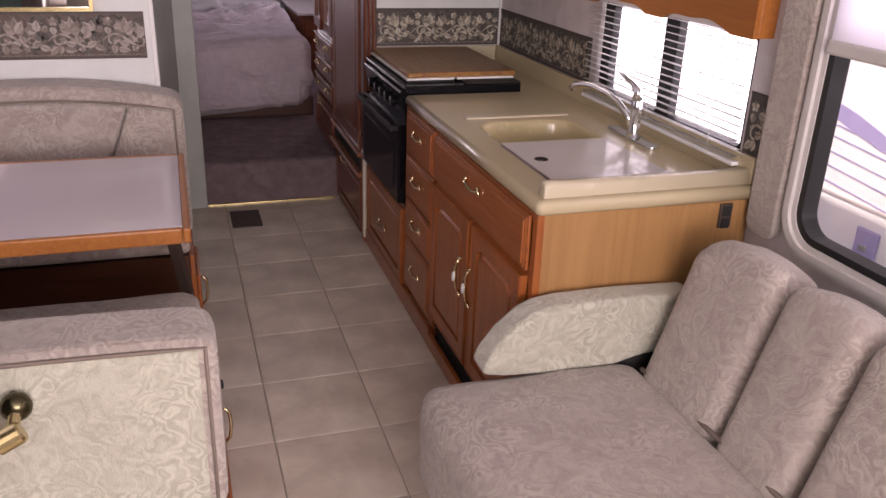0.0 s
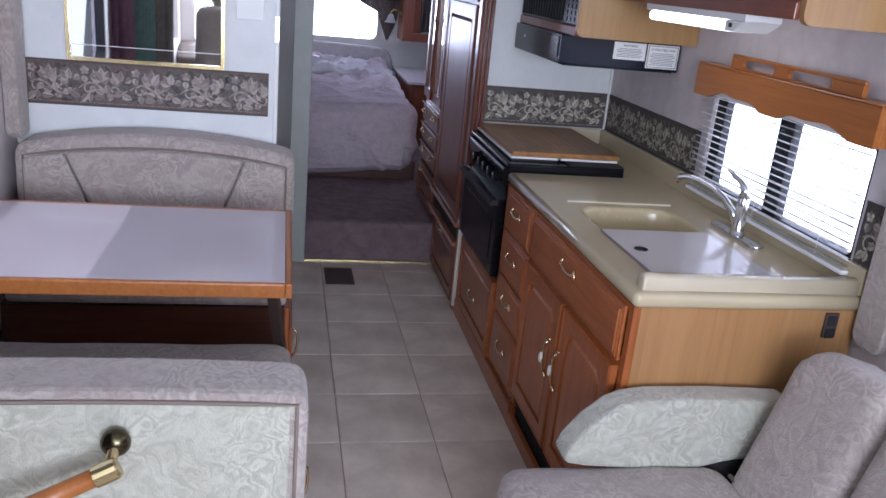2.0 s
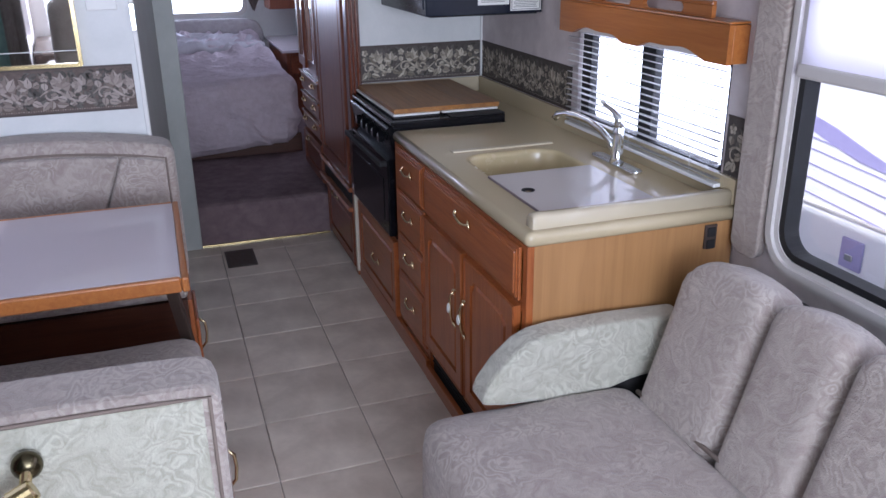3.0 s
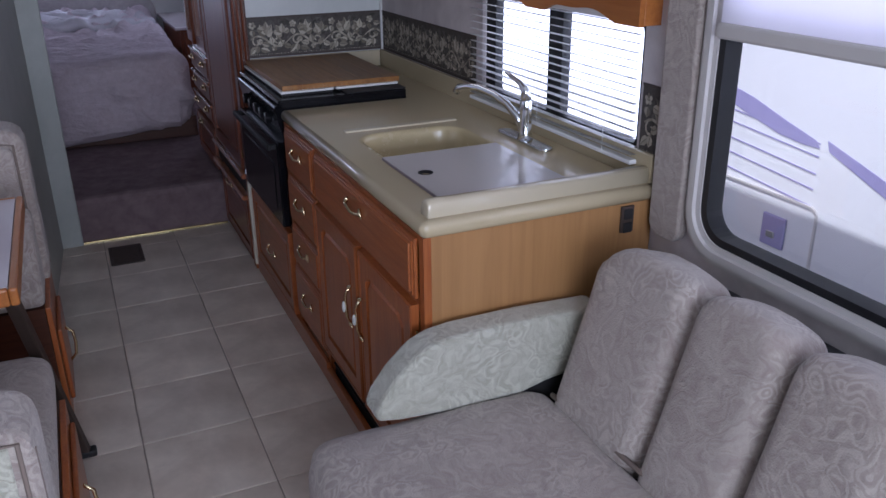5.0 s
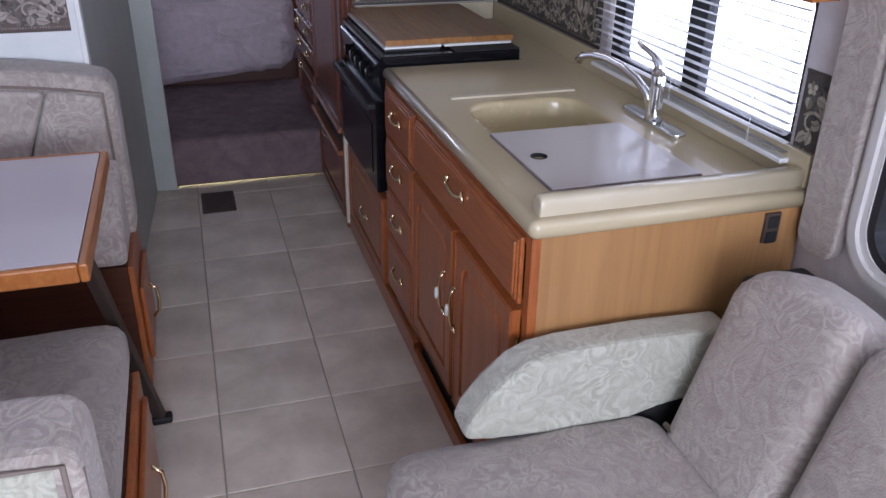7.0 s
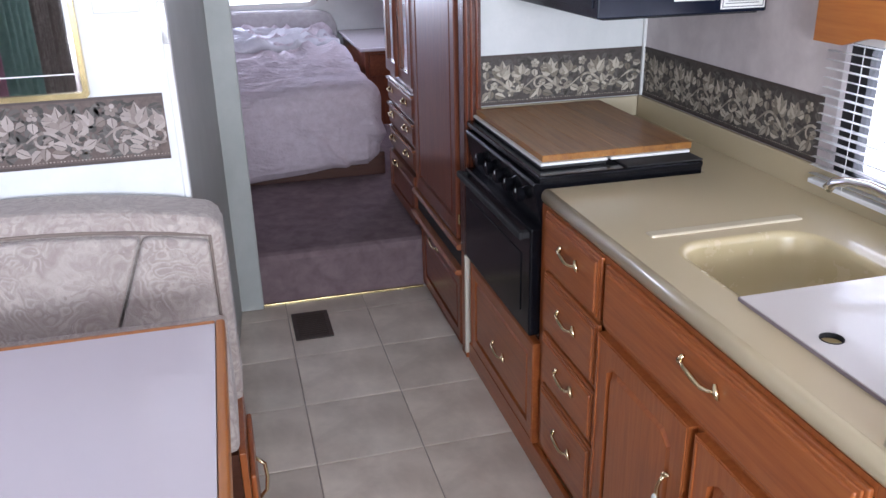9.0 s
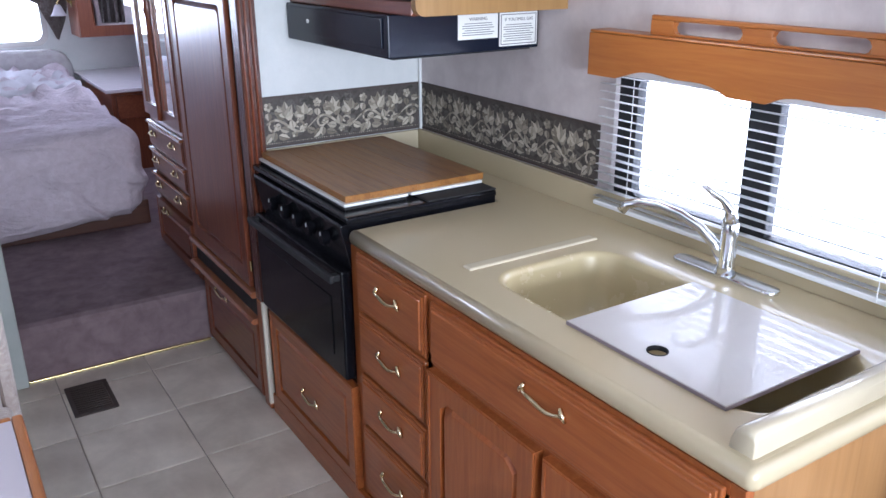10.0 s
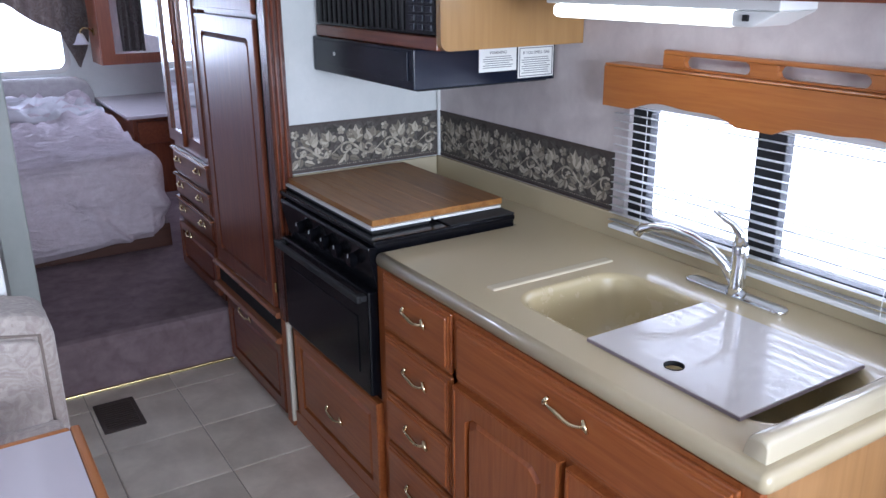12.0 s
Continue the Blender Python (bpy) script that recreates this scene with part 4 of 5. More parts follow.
def label_sheet(x0, x1, z0, z1, heading, lines, framed):
    """A printed warning sheet on the hood's near face."""
    s = thing("warning_label", "white printed warning label on the black range hood", "warning label", ((x0 + x1) / 2, 1.234, (z0 + z1) / 2), "warning labels on the hood")
    part("sheet", box(x0, x1, 1.2325, 1.2345, z0, z1), M_PAPER, s)
    cu = bpy.data.curves.new("heading", "FONT")
    cu.body, cu.size, cu.align_x, cu.extrude = heading, (z1 - z0) * 0.19, "CENTER", 0.0003
    cu.size = min(cu.size, (x1 - x0) * 1.45 / len(heading))
    t = new("heading", cu)
    t.matrix_world = pose((x0 + x1) / 2, 1.232, z1 - (z1 - z0) * 0.25, 90, 0, 0)
    me = bpy.data.meshes.new_from_object(t)
    me.transform(t.matrix_world)
    bpy.data.objects.remove(t)
    me.materials.clear()
    me.materials.append(M_INK)
    h = new("heading", me)
    h.parent, h.matrix_parent_inverse = s, Matrix.Translation(-s.location)
    bm = None
    for i in range(lines):
        z = z1 - (z1 - z0) * (0.36 + 0.55 * i / lines)
        w = (x1 - x0) * (0.40 if i % 3 else 0.34)
        bm = box((x0 + x1) / 2 - w, (x0 + x1) / 2 + w * (0.9 if i % 2 else 1), 1.2320, 1.2326, z - 0.0012, z + 0.0006, bm=bm)
    part("print_lines", bm, M_INK, s, "grey lines of small print")
    if framed:
        o4 = [(x0 + 0.004, z0 + 0.004), (x1 - 0.004, z0 + 0.004), (x1 - 0.004, z1 - 0.004), (x0 + 0.004, z1 - 0.004)]
        i4 = [(x0 + 0.006, z0 + 0.006), (x1 - 0.006, z0 + 0.006), (x1 - 0.006, z1 - 0.006), (x0 + 0.006, z1 - 0.006)]
        part("border_line", frame_ring(o4, i4, "y", 1.2318, 1.2326), M_INK, s, "thin black border")


label_sheet(0.349, 0.474, 1.272, 1.334, "WARNING", 6, False)
label_sheet(0.480, 0.605, 1.248, 1.334, "IF YOU SMELL GAS", 8, True)

over = thing("upper_cabinet", "oak-veneered upper cabinet with a reddish bottom rail over the kitchen window", "upper cabinet", (0.46, 0.6, 1.475))
side2 = [(0.300, 1.99), (0.613, 1.99), (0.613, 1.470), (0.322, 1.470), (0.312, 1.473), (0.304, 1.481), (0.300, 1.494)]
part("side_panel", prism(side2, "y", 0.040, 0.060), M_PANEL_UP, over, "pale oak side panel with a rounded corner")
part("carcass", box(0.305, 0.613, 0.062, 1.116, 1.486, 1.99), M_CHERRY_Y, over)
part("bottom_rail", box(0.290, 0.3045, 0.062, 1.116, 1.480, 1.52, 0.003), M_CHERRY_Y, over, "reddish bottom rail")
lamp = thing("under_cabinet_lamp", "lit fluorescent strip lamp with white end caps under the upper cabinet", "fluorescent lamp", (0.36, 0.6, 1.47))
part("housing", box(0.302, 0.405, 0.285, 0.90, 1.462, 1.4845, 0.003), M_WHITE, lamp)
part("diffuser", box(0.306, 0.401, 0.385, 0.885, 1.432, 1.4615, 0.012, 3), M_TUBE, lamp, "glowing white diffuser")
cap = part("end_cap", prism([(0.383, 1.434), (0.340, 1.434), (0.285, 1.4615), (0.383, 1.4615)], "x", 0.302, 0.405, 0.003), M_WHITE, lamp, "white plastic end cap")
part("switch", box(0.298, 0.302, 0.345, 0.358, 1.444, 1.455, 0.001), M_MATT_BLACK, cap, "small dark switch")

# ---- kitchen window: blind and valance ----
win = structure("window_1", frame_ring(ring_points(0.09, 0.93, 0.88, 1.22, 0.03), ring_points(0.115, 0.868, 0.905, 1.195, 0.02), "x", 0.632, 0.662), M_RUBBER, "black-framed kitchen window with sliding panes", "window")
part("mullion", box(0.630, 0.662, 0.470, 0.545, 0.90, 1.20, 0.003), M_RUBBER, win, "wide black mullion")
for y0, y1 in ((0.112, 0.472), (0.543, 0.872)):
    g = part("pane", box(0.648, 0.651, y0, y1, 0.902, 1.198), M_GLASS, win, "clear glass pane")
    g.visible_shadow = False
blind = thing("venetian_blind", "white aluminium venetian blind with open slats over the kitchen window", "venetian blind", (0.60, 0.53, 0.90))
slat0 = bmesh.new()
rows = []
for k in range(5):
    s = k / 4 - 0.5
    px, pz = 0.024 * s, 0.0016 * (1 - 4 * s * s)
    rows.append([slat0.verts.new((px * math.cos(-0.10) - pz * math.sin(-0.10), y, px * math.sin(-0.10) + pz * math.cos(-0.10))) for y in (-0.442, 0.442)])
for s, t in zip(rows, rows[1:]):
    slat0.faces.new((s[0], s[1], t[1], t[0]))
slat_mesh = bpy.data.meshes.new("slat")
bmesh.ops.solidify(slat0, geom=slat0.faces[:], thickness=0.0006)
slat0.to_mesh(slat_mesh)
slat0.free()
slat_mesh.materials.append(M_BLIND)
rng = random.Random(4)
for i in range(16):
    s = new("slat", slat_mesh)
    s.parent, s.matrix_parent_inverse = blind, Matrix.Translation(-blind.location)
    s.matrix_basis = pose(0.590, 0.506, 0.893 + i * 0.0205, rng.uniform(-0.25, 0.25), rng.uniform(-3, 3), 0)
part("bottom_rail", box(0.578, 0.602, 0.064, 0.948, 0.870, 0.882, 0.003), M_BLIND, blind)
part("head_rail", box(0.572, 0.606, 0.064, 0.948, 1.207, 1.232, 0.002), M_BLIND, blind)
for y in (0.18, 0.506, 0.83):
    part("ladder_cord", tube([(0.577, y, 0.875), (0.577, y, 1.21)], 0.0008, 5), M_BLIND, blind)
val = thing("window_valance", "honey oak window valance with scalloped edge and gallery rail", "window valance", (0.58, 0.49, 1.2))
pts = [(0.036, 1.302), (0.036, 1.204)]
for k in range(41):
    s = k / 40
    y = 0.036 + s * 0.930
    d = abs(s - 0.5) * 2
    drop = 0.0
    if 0.10 < d < 0.92:
        u = (d - 0.10) / 0.82
        drop = 0.024 * math.sin(min(u * 1.15, 1) * math.pi) ** 0.7 + 0.004 * math.sin(u * math.pi * 4)
    pts.append((y, 1.202 + max(drop, 0)))
pts += [(0.966, 1.302)]
part("front_board", prism(pts, "x", 0.553, 0.568), M_VALANCE, val)
for y0 in (0.036, 0.953):
    part("end_board", box(0.5685, 0.6165, y0, y0 + 0.013, 1.204, 1.301, 0.001), M_VALANCE, val)
part("top_board", box(0.553, 0.6165, 0.036, 0.966, 1.3025, 1.309, 0.003), M_VALANCE, val)
bm = box(0.572, 0.586, 0.140, 0.788, 1.341, 1.352, 0.003)
bm = box(0.572, 0.586, 0.140, 0.788, 1.3095, 1.314, 0.001, 1, bm)
for y0, y1 in ((0.722, 0.788), (0.470, 0.540), (0.140, 0.268)):
    bm = box(0.572, 0.586, y0, y1, 1.314, 1.341, 0.001, 1, bm)
for y0, side in ((0.722, -1), (0.540, 1), (0.470, -1), (0.268, 1)):
    for z, up in ((1.314, 1), (1.341, -1)):
        bm = prism([(y0, z), (y0 + side * 0.012, z), (y0 + side * 0.004, z + up * 0.004), (y0, z + up * 0.012)], "x", 0.5725, 0.5855, bm=bm)
part("gallery_rail", bm, M_VALANCE, val)
part("cord_hook", tube([(0.585, 0.966, 1.262), (0.580, 0.981, 1.266), (0.577, 0.987, 1.277), (0.578, 0.986, 1.290), (0.583, 0.980, 1.296)], 0.003, 8), M_CHROME, val, "small chrome cord hook", smooth=True)

# ---- lounge window ----
TR = (-1.62, -0.17, 0.76, 1.66)
o = ring_points(TR[0] - 0.045, TR[1] + 0.045, TR[2] - 0.045, TR[3] + 0.045, 0.11, 7)
i1 = ring_points(TR[0] + 0.002, TR[1] - 0.002, TR[2] + 0.002, TR[3] - 0.002, 0.075, 7)
i2 = ring_points(TR[0] + 0.020, TR[1] - 0.020, TR[2] + 0.020, TR[3] - 0.020, 0.060, 7)
win2 = structure("window_2", frame_ring(o, i1, "x", 0.600, 0.6165), M_TRIM, "wide lounge window with moulded grey trim and round corners", "window")
part("inner_trim", frame_ring(ring_points(TR[0] - 0.030, TR[1] + 0.030, TR[2] - 0.030, TR[3] + 0.030, 0.10, 7), ring_points(TR[0] - 0.012, TR[1] + 0.012, TR[2] - 0.012, TR[3] + 0.012, 0.085, 7), "x", 0.590, 0.6005), M_TRIM, win2)
part("gasket", frame_ring(i1, i2, "x", 0.603, 0.650), M_RUBBER, win2, "black rubber gasket")
g = part("pane", box(0.644, 0.648, TR[0] + 0.004, TR[1] - 0.004, TR[2] + 0.004, TR[3] - 0.004), M_GLASS, win2, "clear glass pane")
g.visible_shadow = False
shade = thing("roller_shade", "half-lowered translucent white shade with a mauve-grey bottom rail", "window shade", (0.585, -0.9, 1.2))
part("cloth", box(0.5835, 0.5845, -1.60, -0.190, 1.236, 1.70), M_SHADE, shade)
part("bottom_rail", box(0.575, 0.592, -1.605, -0.186, 1.205, 1.237, 0.006), M_TRIM, shade)
pil = thing("padded_column", "upholstered cornice column with rounded foot beside the lounge window", "padded wall column", (0.60, -0.06, 0.72))
part("pad", prism(ring_points(-0.122, -0.012, 0.722, 2.00, 0.035), "x", 0.588, 0.6165, 0.008, 3), M_FABRIC, pil)


# ---- sofa ----
sofa = thing("sofa", "channel-back sofa in mauve-beige leaf fabric under the lounge window", "sofa", (0.15, -0.92, 0))


def soft(c, p):
    puff = 0.012 * (1 - c.x ** 2) * (1 - c.y ** 2) * (1 if c.z > 0 else 0)
    n1 = noise.noise(Vector((p.x * 6, p.y * 6, p.z * 6 + 3.1)))
    return (0.004 * n1, 0.004 * n1, puff + 0.006 * n1)


part("base", box(-0.23, 0.54, -1.74, -0.10, 0.03, 0.17, 0.01), M_FABRIC, sofa)
part("seat", cushion((0.298, 0.850, 0.140), 0.070, pose(-0.020, -0.898, 0.284), 15, soft), M_FABRIC, sofa, smooth=True)
part("seat_piping", tube([(0.256, -0.14, 0.420), (0.258, -0.5, 0.430), (0.258, -1.2, 0.430), (0.256, -1.70, 0.420)], 0.006, 8), M_PIPING, sofa, smooth=True)
# Black filler colours in the shaded gap between seat and arm.
part("side_board", box(0.00, 0.44, -0.085, -0.02, 0.171, 0.428), M_MATT_BLACK, sofa, "black filler for the dark gap below the arm")
part("back_board", prism([(0.38, 0.16), (0.33, 0.34), (0.43, 0.70), (0.575, 0.70), (0.575, 0.16)], "y", -1.74, -0.07, 0.01), M_MATT_BLACK, sofa, "black backing board")
seams = [-0.130, -0.438, -0.672, -0.906, -1.140, -1.400, -1.70]
for i, (ya, yb) in enumerate(zip(seams, seams[1:])):
    def crown(c, p, k=i):
        out = -0.014 * (1 - c.y ** 4) * (1 if c.x < 0 else 0.3)
        top = 0.020 * (1 - c.y ** 2) * max(c.z, 0) ** 3
        corner = -0.07 * max(c.y, 0) ** 3 * max(c.z, 0) ** 2 if k == 0 else 0
        n1 = noise.noise(Vector((p.x * 7, p.y * 7 + k * 3, p.z * 7)))
        return (out + 0.004 * n1, 0.002 * n1, top + corner)
    part("back_channel", cushion((0.068, (ya - yb) / 2 - 0.001, 0.214), 0.040, pose(0.375, (ya + yb) / 2, 0.560, 0, 17, 0), 12, crown), M_FABRIC, sofa, smooth=True)
arm = [(-0.158, 0.436), (-0.144, 0.478), (-0.104, 0.530), (-0.052, 0.576), (-0.010, 0.594), (0.05, 0.601), (0.22, 0.602), (0.42, 0.592), (0.42, 0.440), (0.275, 0.430), (0.20, 0.412), (0.02, 0.414), (-0.10, 0.424)]
part("armrest", prism(arm, "y", -0.100, -0.012, 0.016, 3), M_FABRIC_LIGHT, sofa, "pale cream leaf fabric")

# ---- dinette ----


def booth(y_back, toward, name_label, x_out, depth, top_mid, top_side, tall=False):
    """A booth seat whose back's rear face is at y_back; toward: the way its sitter looks."""
    t = thing("dinette_booth", name_label, "dinette booth seat", (-1.24, y_back + toward * depth / 2, 0), "booth seats at the dinette table")
    x0, x1 = -1.69, x_out

    def y(v):
        return y_back + toward * v
    n = 14
    top = []
    for k in range(n + 1):
        s = k / n
        x = x0 + 0.02 + (x1 - x0 - 0.04) * s
        top.append((x, top_side + (top_mid - top_side) * (1 - (2 * s - 1) ** 2)))
    outline = [(x0, 0.34), (x0, top_side - 0.03)] + top + [(x1, top_side - 0.03), (x1, 0.40), (x1 - 0.03, 0.34)]
    ya, yb = sorted((y(0.0), y(0.155)))
    part("backrest", prism(outline, "y", ya, yb, 0.022, 3), M_FABRIC, t)
    if not tall:
        inset = [(x0 + 0.035, 0.37)] + [(x0 + 0.035 + (w0 - 0.07) * k / 8, top_side - 0.018 + (top_mid - top_side) * (1 - (k / 4 - 1) ** 2)) for w0 in (x1 - x0,) for k in range(9)] + [(x1 - 0.035, 0.37)]
        part("rear_panel", prism(inset, "y", y(-0.006), y(0.004), 0.003, 1), M_FABRIC_LIGHT, t, "pale cream leaf fabric panel")

    def z_in(x):
        s = (x - x0) / (x1 - x0)
        return top_side + (top_mid - top_side) * (1 - (2 * s - 1) ** 2) - 0.052
    ya, yb = sorted((y(0.150), y(0.185)))
    w = x1 - x0
    cuts_top = (x0 + 0.03, x0 + w * 0.18, x0 + w * 0.81, x1 - 0.03)
    cuts_low = (x0 + 0.03, x0 + w * 0.34, x0 + w * 0.66, x1 - 0.03)
    for a, b_, c, d in zip(cuts_top, cuts_top[1:], cuts_low, cuts_low[1:]):
        line = [(c + 0.003, 0.48)] + [(a + 0.003 + (b_ - a - 0.006) * k / 5, z_in(a + (b_ - a) * k / 5)) for k in range(6)] + [(d - 0.003, 0.48)]
        part("back_pad", prism(line, "y", ya, yb, 0.012, 3), M_FABRIC, t)
    pipe = [(x0 + 0.03, y(0.157), 0.46)] + [(x0 + 0.03 + (w - 0.06) * k / 10, y(0.157), z_in(x0 + 0.03 + (w - 0.06) * k / 10) + 0.006) for k in range(11)] + [(x1 - 0.028, y(0.157), 0.46)]
    part("piping", tube(pipe, 0.004, 6), M_PIPING, t, "narrow brown piping", smooth=True)
    pipe = [(x0 + 0.02, y(-0.002), 0.36)] + [(x0 + 0.022 + (w - 0.044) * k / 10, y(-0.003), z_in(x0 + (w) * k / 10) + (0.004 if tall else 0.036)) for k in range(11)] + [(x1 - 0.022, y(-0.002), 0.36)]
    part("piping", tube(pipe, 0.004, 6), M_PIPING, t, "narrow brown piping", smooth=True)
    part("side_piping", tube([(x1 - 0.004, y(0.018), 0.40), (x1 - 0.004, y(0.018), top_side - 0.04)], 0.004, 6), M_PIPING, t, "narrow brown piping", smooth=True)
    if tall:
        ya, yb = x0 + 0.015, x1 - 0.016
        slope = [(y(0.17), 0.645), (y(0.21), 0.643), (y(0.27), 0.610), (y(0.36), 0.500), (y(0.395), 0.440), (y(0.395), 0.405), (y(0.17), 0.400)]
        part("seat", prism(slope, "x", ya, yb, 0.018, 3), M_FABRIC, t)
        zt = 0.398
    else:
        yc = y((0.16 + depth) / 2)
        part("seat", cushion(((w - 0.03) / 2, (depth - 0.15) / 2, 0.062), 0.045, pose((x0 + x1) / 2 - 0.005, yc, 0.402), 12, soft), M_FABRIC, t, smooth=True)
        zt = 0.338
    ya, yb = sorted((y(0.015), y(depth - 0.045)))
    part("plinth", box(x0, x1 - 0.022, ya, yb, 0.0, zt), M_DARKWOOD, t, "dark brown wooden plinth")
    part("side_board", box(x1 - 0.021, x1 - 0.006, ya, yb, 0.0, zt, 0.002), M_OAK, t, "reddish oak end board")
    dr = part("door", box(x1 - 0.005, x1 + 0.008, ya + 0.05, yb - 0.05, 0.06, 0.30, 0.005), M_OAK, t, "reddish oak door")
    yp = y(0.16 if tall else 0.60)
    part("handle", tube([(x1 + 0.008, yp, 0.225), (x1 + 0.028, yp, 0.205), (x1 + 0.031, yp, 0.165), (x1 + 0.026, yp, 0.125), (x1 + 0.008, yp, 0.105)], 0.005, 8), M_PEWTER, dr, "bowed brass pull", smooth=True)
    return t


booth(1.292, -1, "arched booth seat in mauve-beige leaf fabric beneath the wall mirror", -0.786, 0.43, 0.915, 0.868, tall=True)
booth(-0.345, 1, "arched booth seat in mauve-beige leaf fabric with a grab handle", -0.768, 0.86, 0.765, 0.755)

table = thing("dinette_table", "pale lilac-grey laminate dinette table with rounded oak edging", "dining table", (-1.25, 0.52, 0.74))
part("tabletop", box(-1.700, -0.815, 0.215, 0.826, 0.735, 0.7605, 0.001), M_LAMINATE, table)
bm = box(-0.8145, -0.797, 0.198, 0.843, 0.722, 0.761, 0.005)
bm = box(-1.700, -0.815, 0.198, 0.2145, 0.722, 0.761, 0.005, 2, bm)
bm = box(-1.700, -0.815, 0.8265, 0.843, 0.722, 0.761, 0.005, 2, bm)
part("edge_moulding", bm, M_VALANCE, table, "rounded honey oak edge moulding")
part("rail", box(-1.60, -0.84, 0.47, 0.55, 0.700, 0.7345, 0.002), M_MATT_BLACK, table, "dark metal rail under the top")
leg = part("leg", prism([(-0.016, -0.011), (0.016, -0.011), (0.016, 0.011), (-0.016, 0.011)], "z", 0, 0.758, 0.003), M_VENT, table, "dark bronze folding leg")
leg.matrix_parent_inverse = Matrix.Translation(-table.location)
leg.matrix_basis = look((-0.770, 0.715, 0.020), (-0.858, 0.470, 0.716)) @ pose(0, 0, 0, 180, 0, 0)
part("foot", box(-0.792, -0.738, 0.700, 0.735, 0.0, 0.022, 0.006), M_RUBBER, table, "black rubber foot")
part("wall_bracket", box(-1.7185, -1.700, 0.25, 0.80, 0.70, 0.735, 0.002), M_MATT_BLACK, table, "dark wall bracket")

rail = thing("grab_handle", "wooden grab handle with brass ferrules on the dinette booth", "grab handle", (-1.10, -0.37, 0.68))
part("knob", ball((-1.100, -0.372, 0.683), 0.026, None, (1, 0.85, 1)), M_BRONZE, rail, "dark bronze round knob", smooth=True)
part("neck", tube([(-1.100, -0.385, 0.680), (-1.102, -0.410, 0.664)], 0.010, 12), M_BRASS, rail, "brass neck")
part("ferrule", tube([(-1.086, -0.421, 0.667), (-1.090, -0.422, 0.665), (-1.124, -0.430, 0.652)], [0.016, 0.0195, 0.0195], 16), M_BRASS, rail, "brushed brass ferrule", smooth=False)
part("rod", tube([(-1.1245, -0.430, 0.6518), (-1.22, -0.452, 0.615), (-1.34, -0.480, 0.570), (-1.44, -0.503, 0.532)], 0.0165, 14), M_VALANCE, rail, "turned honey oak rod", smooth=True)
part("neck", tube([(-1.42, -0.378, 0.560), (-1.43, -0.50, 0.536)], 0.010, 12), M_BRASS, rail, "brass neck")
part("knob", ball((-1.42, -0.372, 0.562), 0.024, None, (1, 0.85, 1)), M_BRONZE, rail, "dark bronze round knob", smooth=True)

mirror = thing("wall_mirror", "rectangular wall mirror in slim brass frame above the wallpaper border", "wall mirror", (-1.29, 1.297, 1.35))
o4 = ring_points(-1.545, -1.035, 1.125, 1.66, 0.006, 1)
i4 = ring_points(-1.533, -1.047, 1.137, 1.648, 0.004, 1)
part("frame", frame_ring(o4, i4, "y", 1.280, 1.2995), M_BRASS, mirror, "slim polished brass frame")
part("glass", box(-1.534, -1.046, 1.290, 1.2985, 1.136, 1.649), M_MIRROR, mirror, "clear mirror glass")
part("glass_bevel", box(-1.533, -1.047, 1.2885, 1.2899, 1.176, 1.1785), M_WHITE, mirror, "thin bevel line")
sw = thing("wall_panel", "small framed control panel on the white dinette wall", "wall panel", (-0.95, 1.297, 1.42))
part("plate", box(-1.00, -0.905, 1.291, 1.2995, 1.300, 1.42, 0.003), M_WHITE, sw)
col = thing("padded_column", "upholstered column at the end of the dinette window", "padded wall column", (-1.70, 1.20, 0.9))
part("pad", prism(ring_points(1.170, 1.285, 0.870, 2.00, 0.03), "x", -1.7185, -1.672, 0.008, 3), M_FABRIC, col)
o = ring_points(-0.20, 1.00, 0.90, 1.65, 0.08, 6)
ii = ring_points(-0.148, 0.948, 0.952, 1.598, 0.05, 6)
win3 = structure("window_3", frame_ring(o, ii, "x", -1.7185, -1.704), M_TRIM, "dinette window with moulded grey trim", "window")
part("gasket", frame_ring(ii, ring_points(-0.130, 0.930, 0.970, 1.580, 0.04, 6), "x", -1.750, -1.706), M_RUBBER, win3, "black rubber gasket")
g = part("pane", box(-1.748, -1.744, -0.145, 0.945, 0.955, 1.595), M_TINT, win3, "grey tinted glass pane")

# ---- floor register ----
reg = thing("floor_register", "brown slotted metal floor register set in the vinyl floor", "floor register", (-0.53, 2.27, 0))
part("frame", frame_ring(ring_points(-0.600, -0.455, 2.155, 2.385, 0.006, 2), ring_points(-0.585, -0.470, 2.172, 2.368, 0.003, 2), "z", 0.0005, 0.005), M_VENT, reg)
part("well", box(-0.586, -0.469, 2.171, 2.369, 0.0004, 0.001), M_MATT_BLACK, reg, "dark well under the slots")
for i in range(12):
    part("slat", box(-0.586, -0.469, 2.178 + i * 0.0163, 2.186 + i * 0.0163, 0.001, 0.004), M_VENT, reg)

# ---- bedroom ----
bed = thing("bed", "double bed with wrinkled mauve-grey bedspread on the carpet", "bed", (-0.65, 4.4, STEP))
part("base", box(-1.34, 0.02, 3.50, 5.36, STEP, 0.34, 0.004), M_DARKWOOD, bed)


def ridge(x, y, k):
    """Sharp-crested creases: 1 on a crest, falling away."""
    return 1 - min(1.0, abs(noise.noise(Vector((x, y, k)))) * 5)


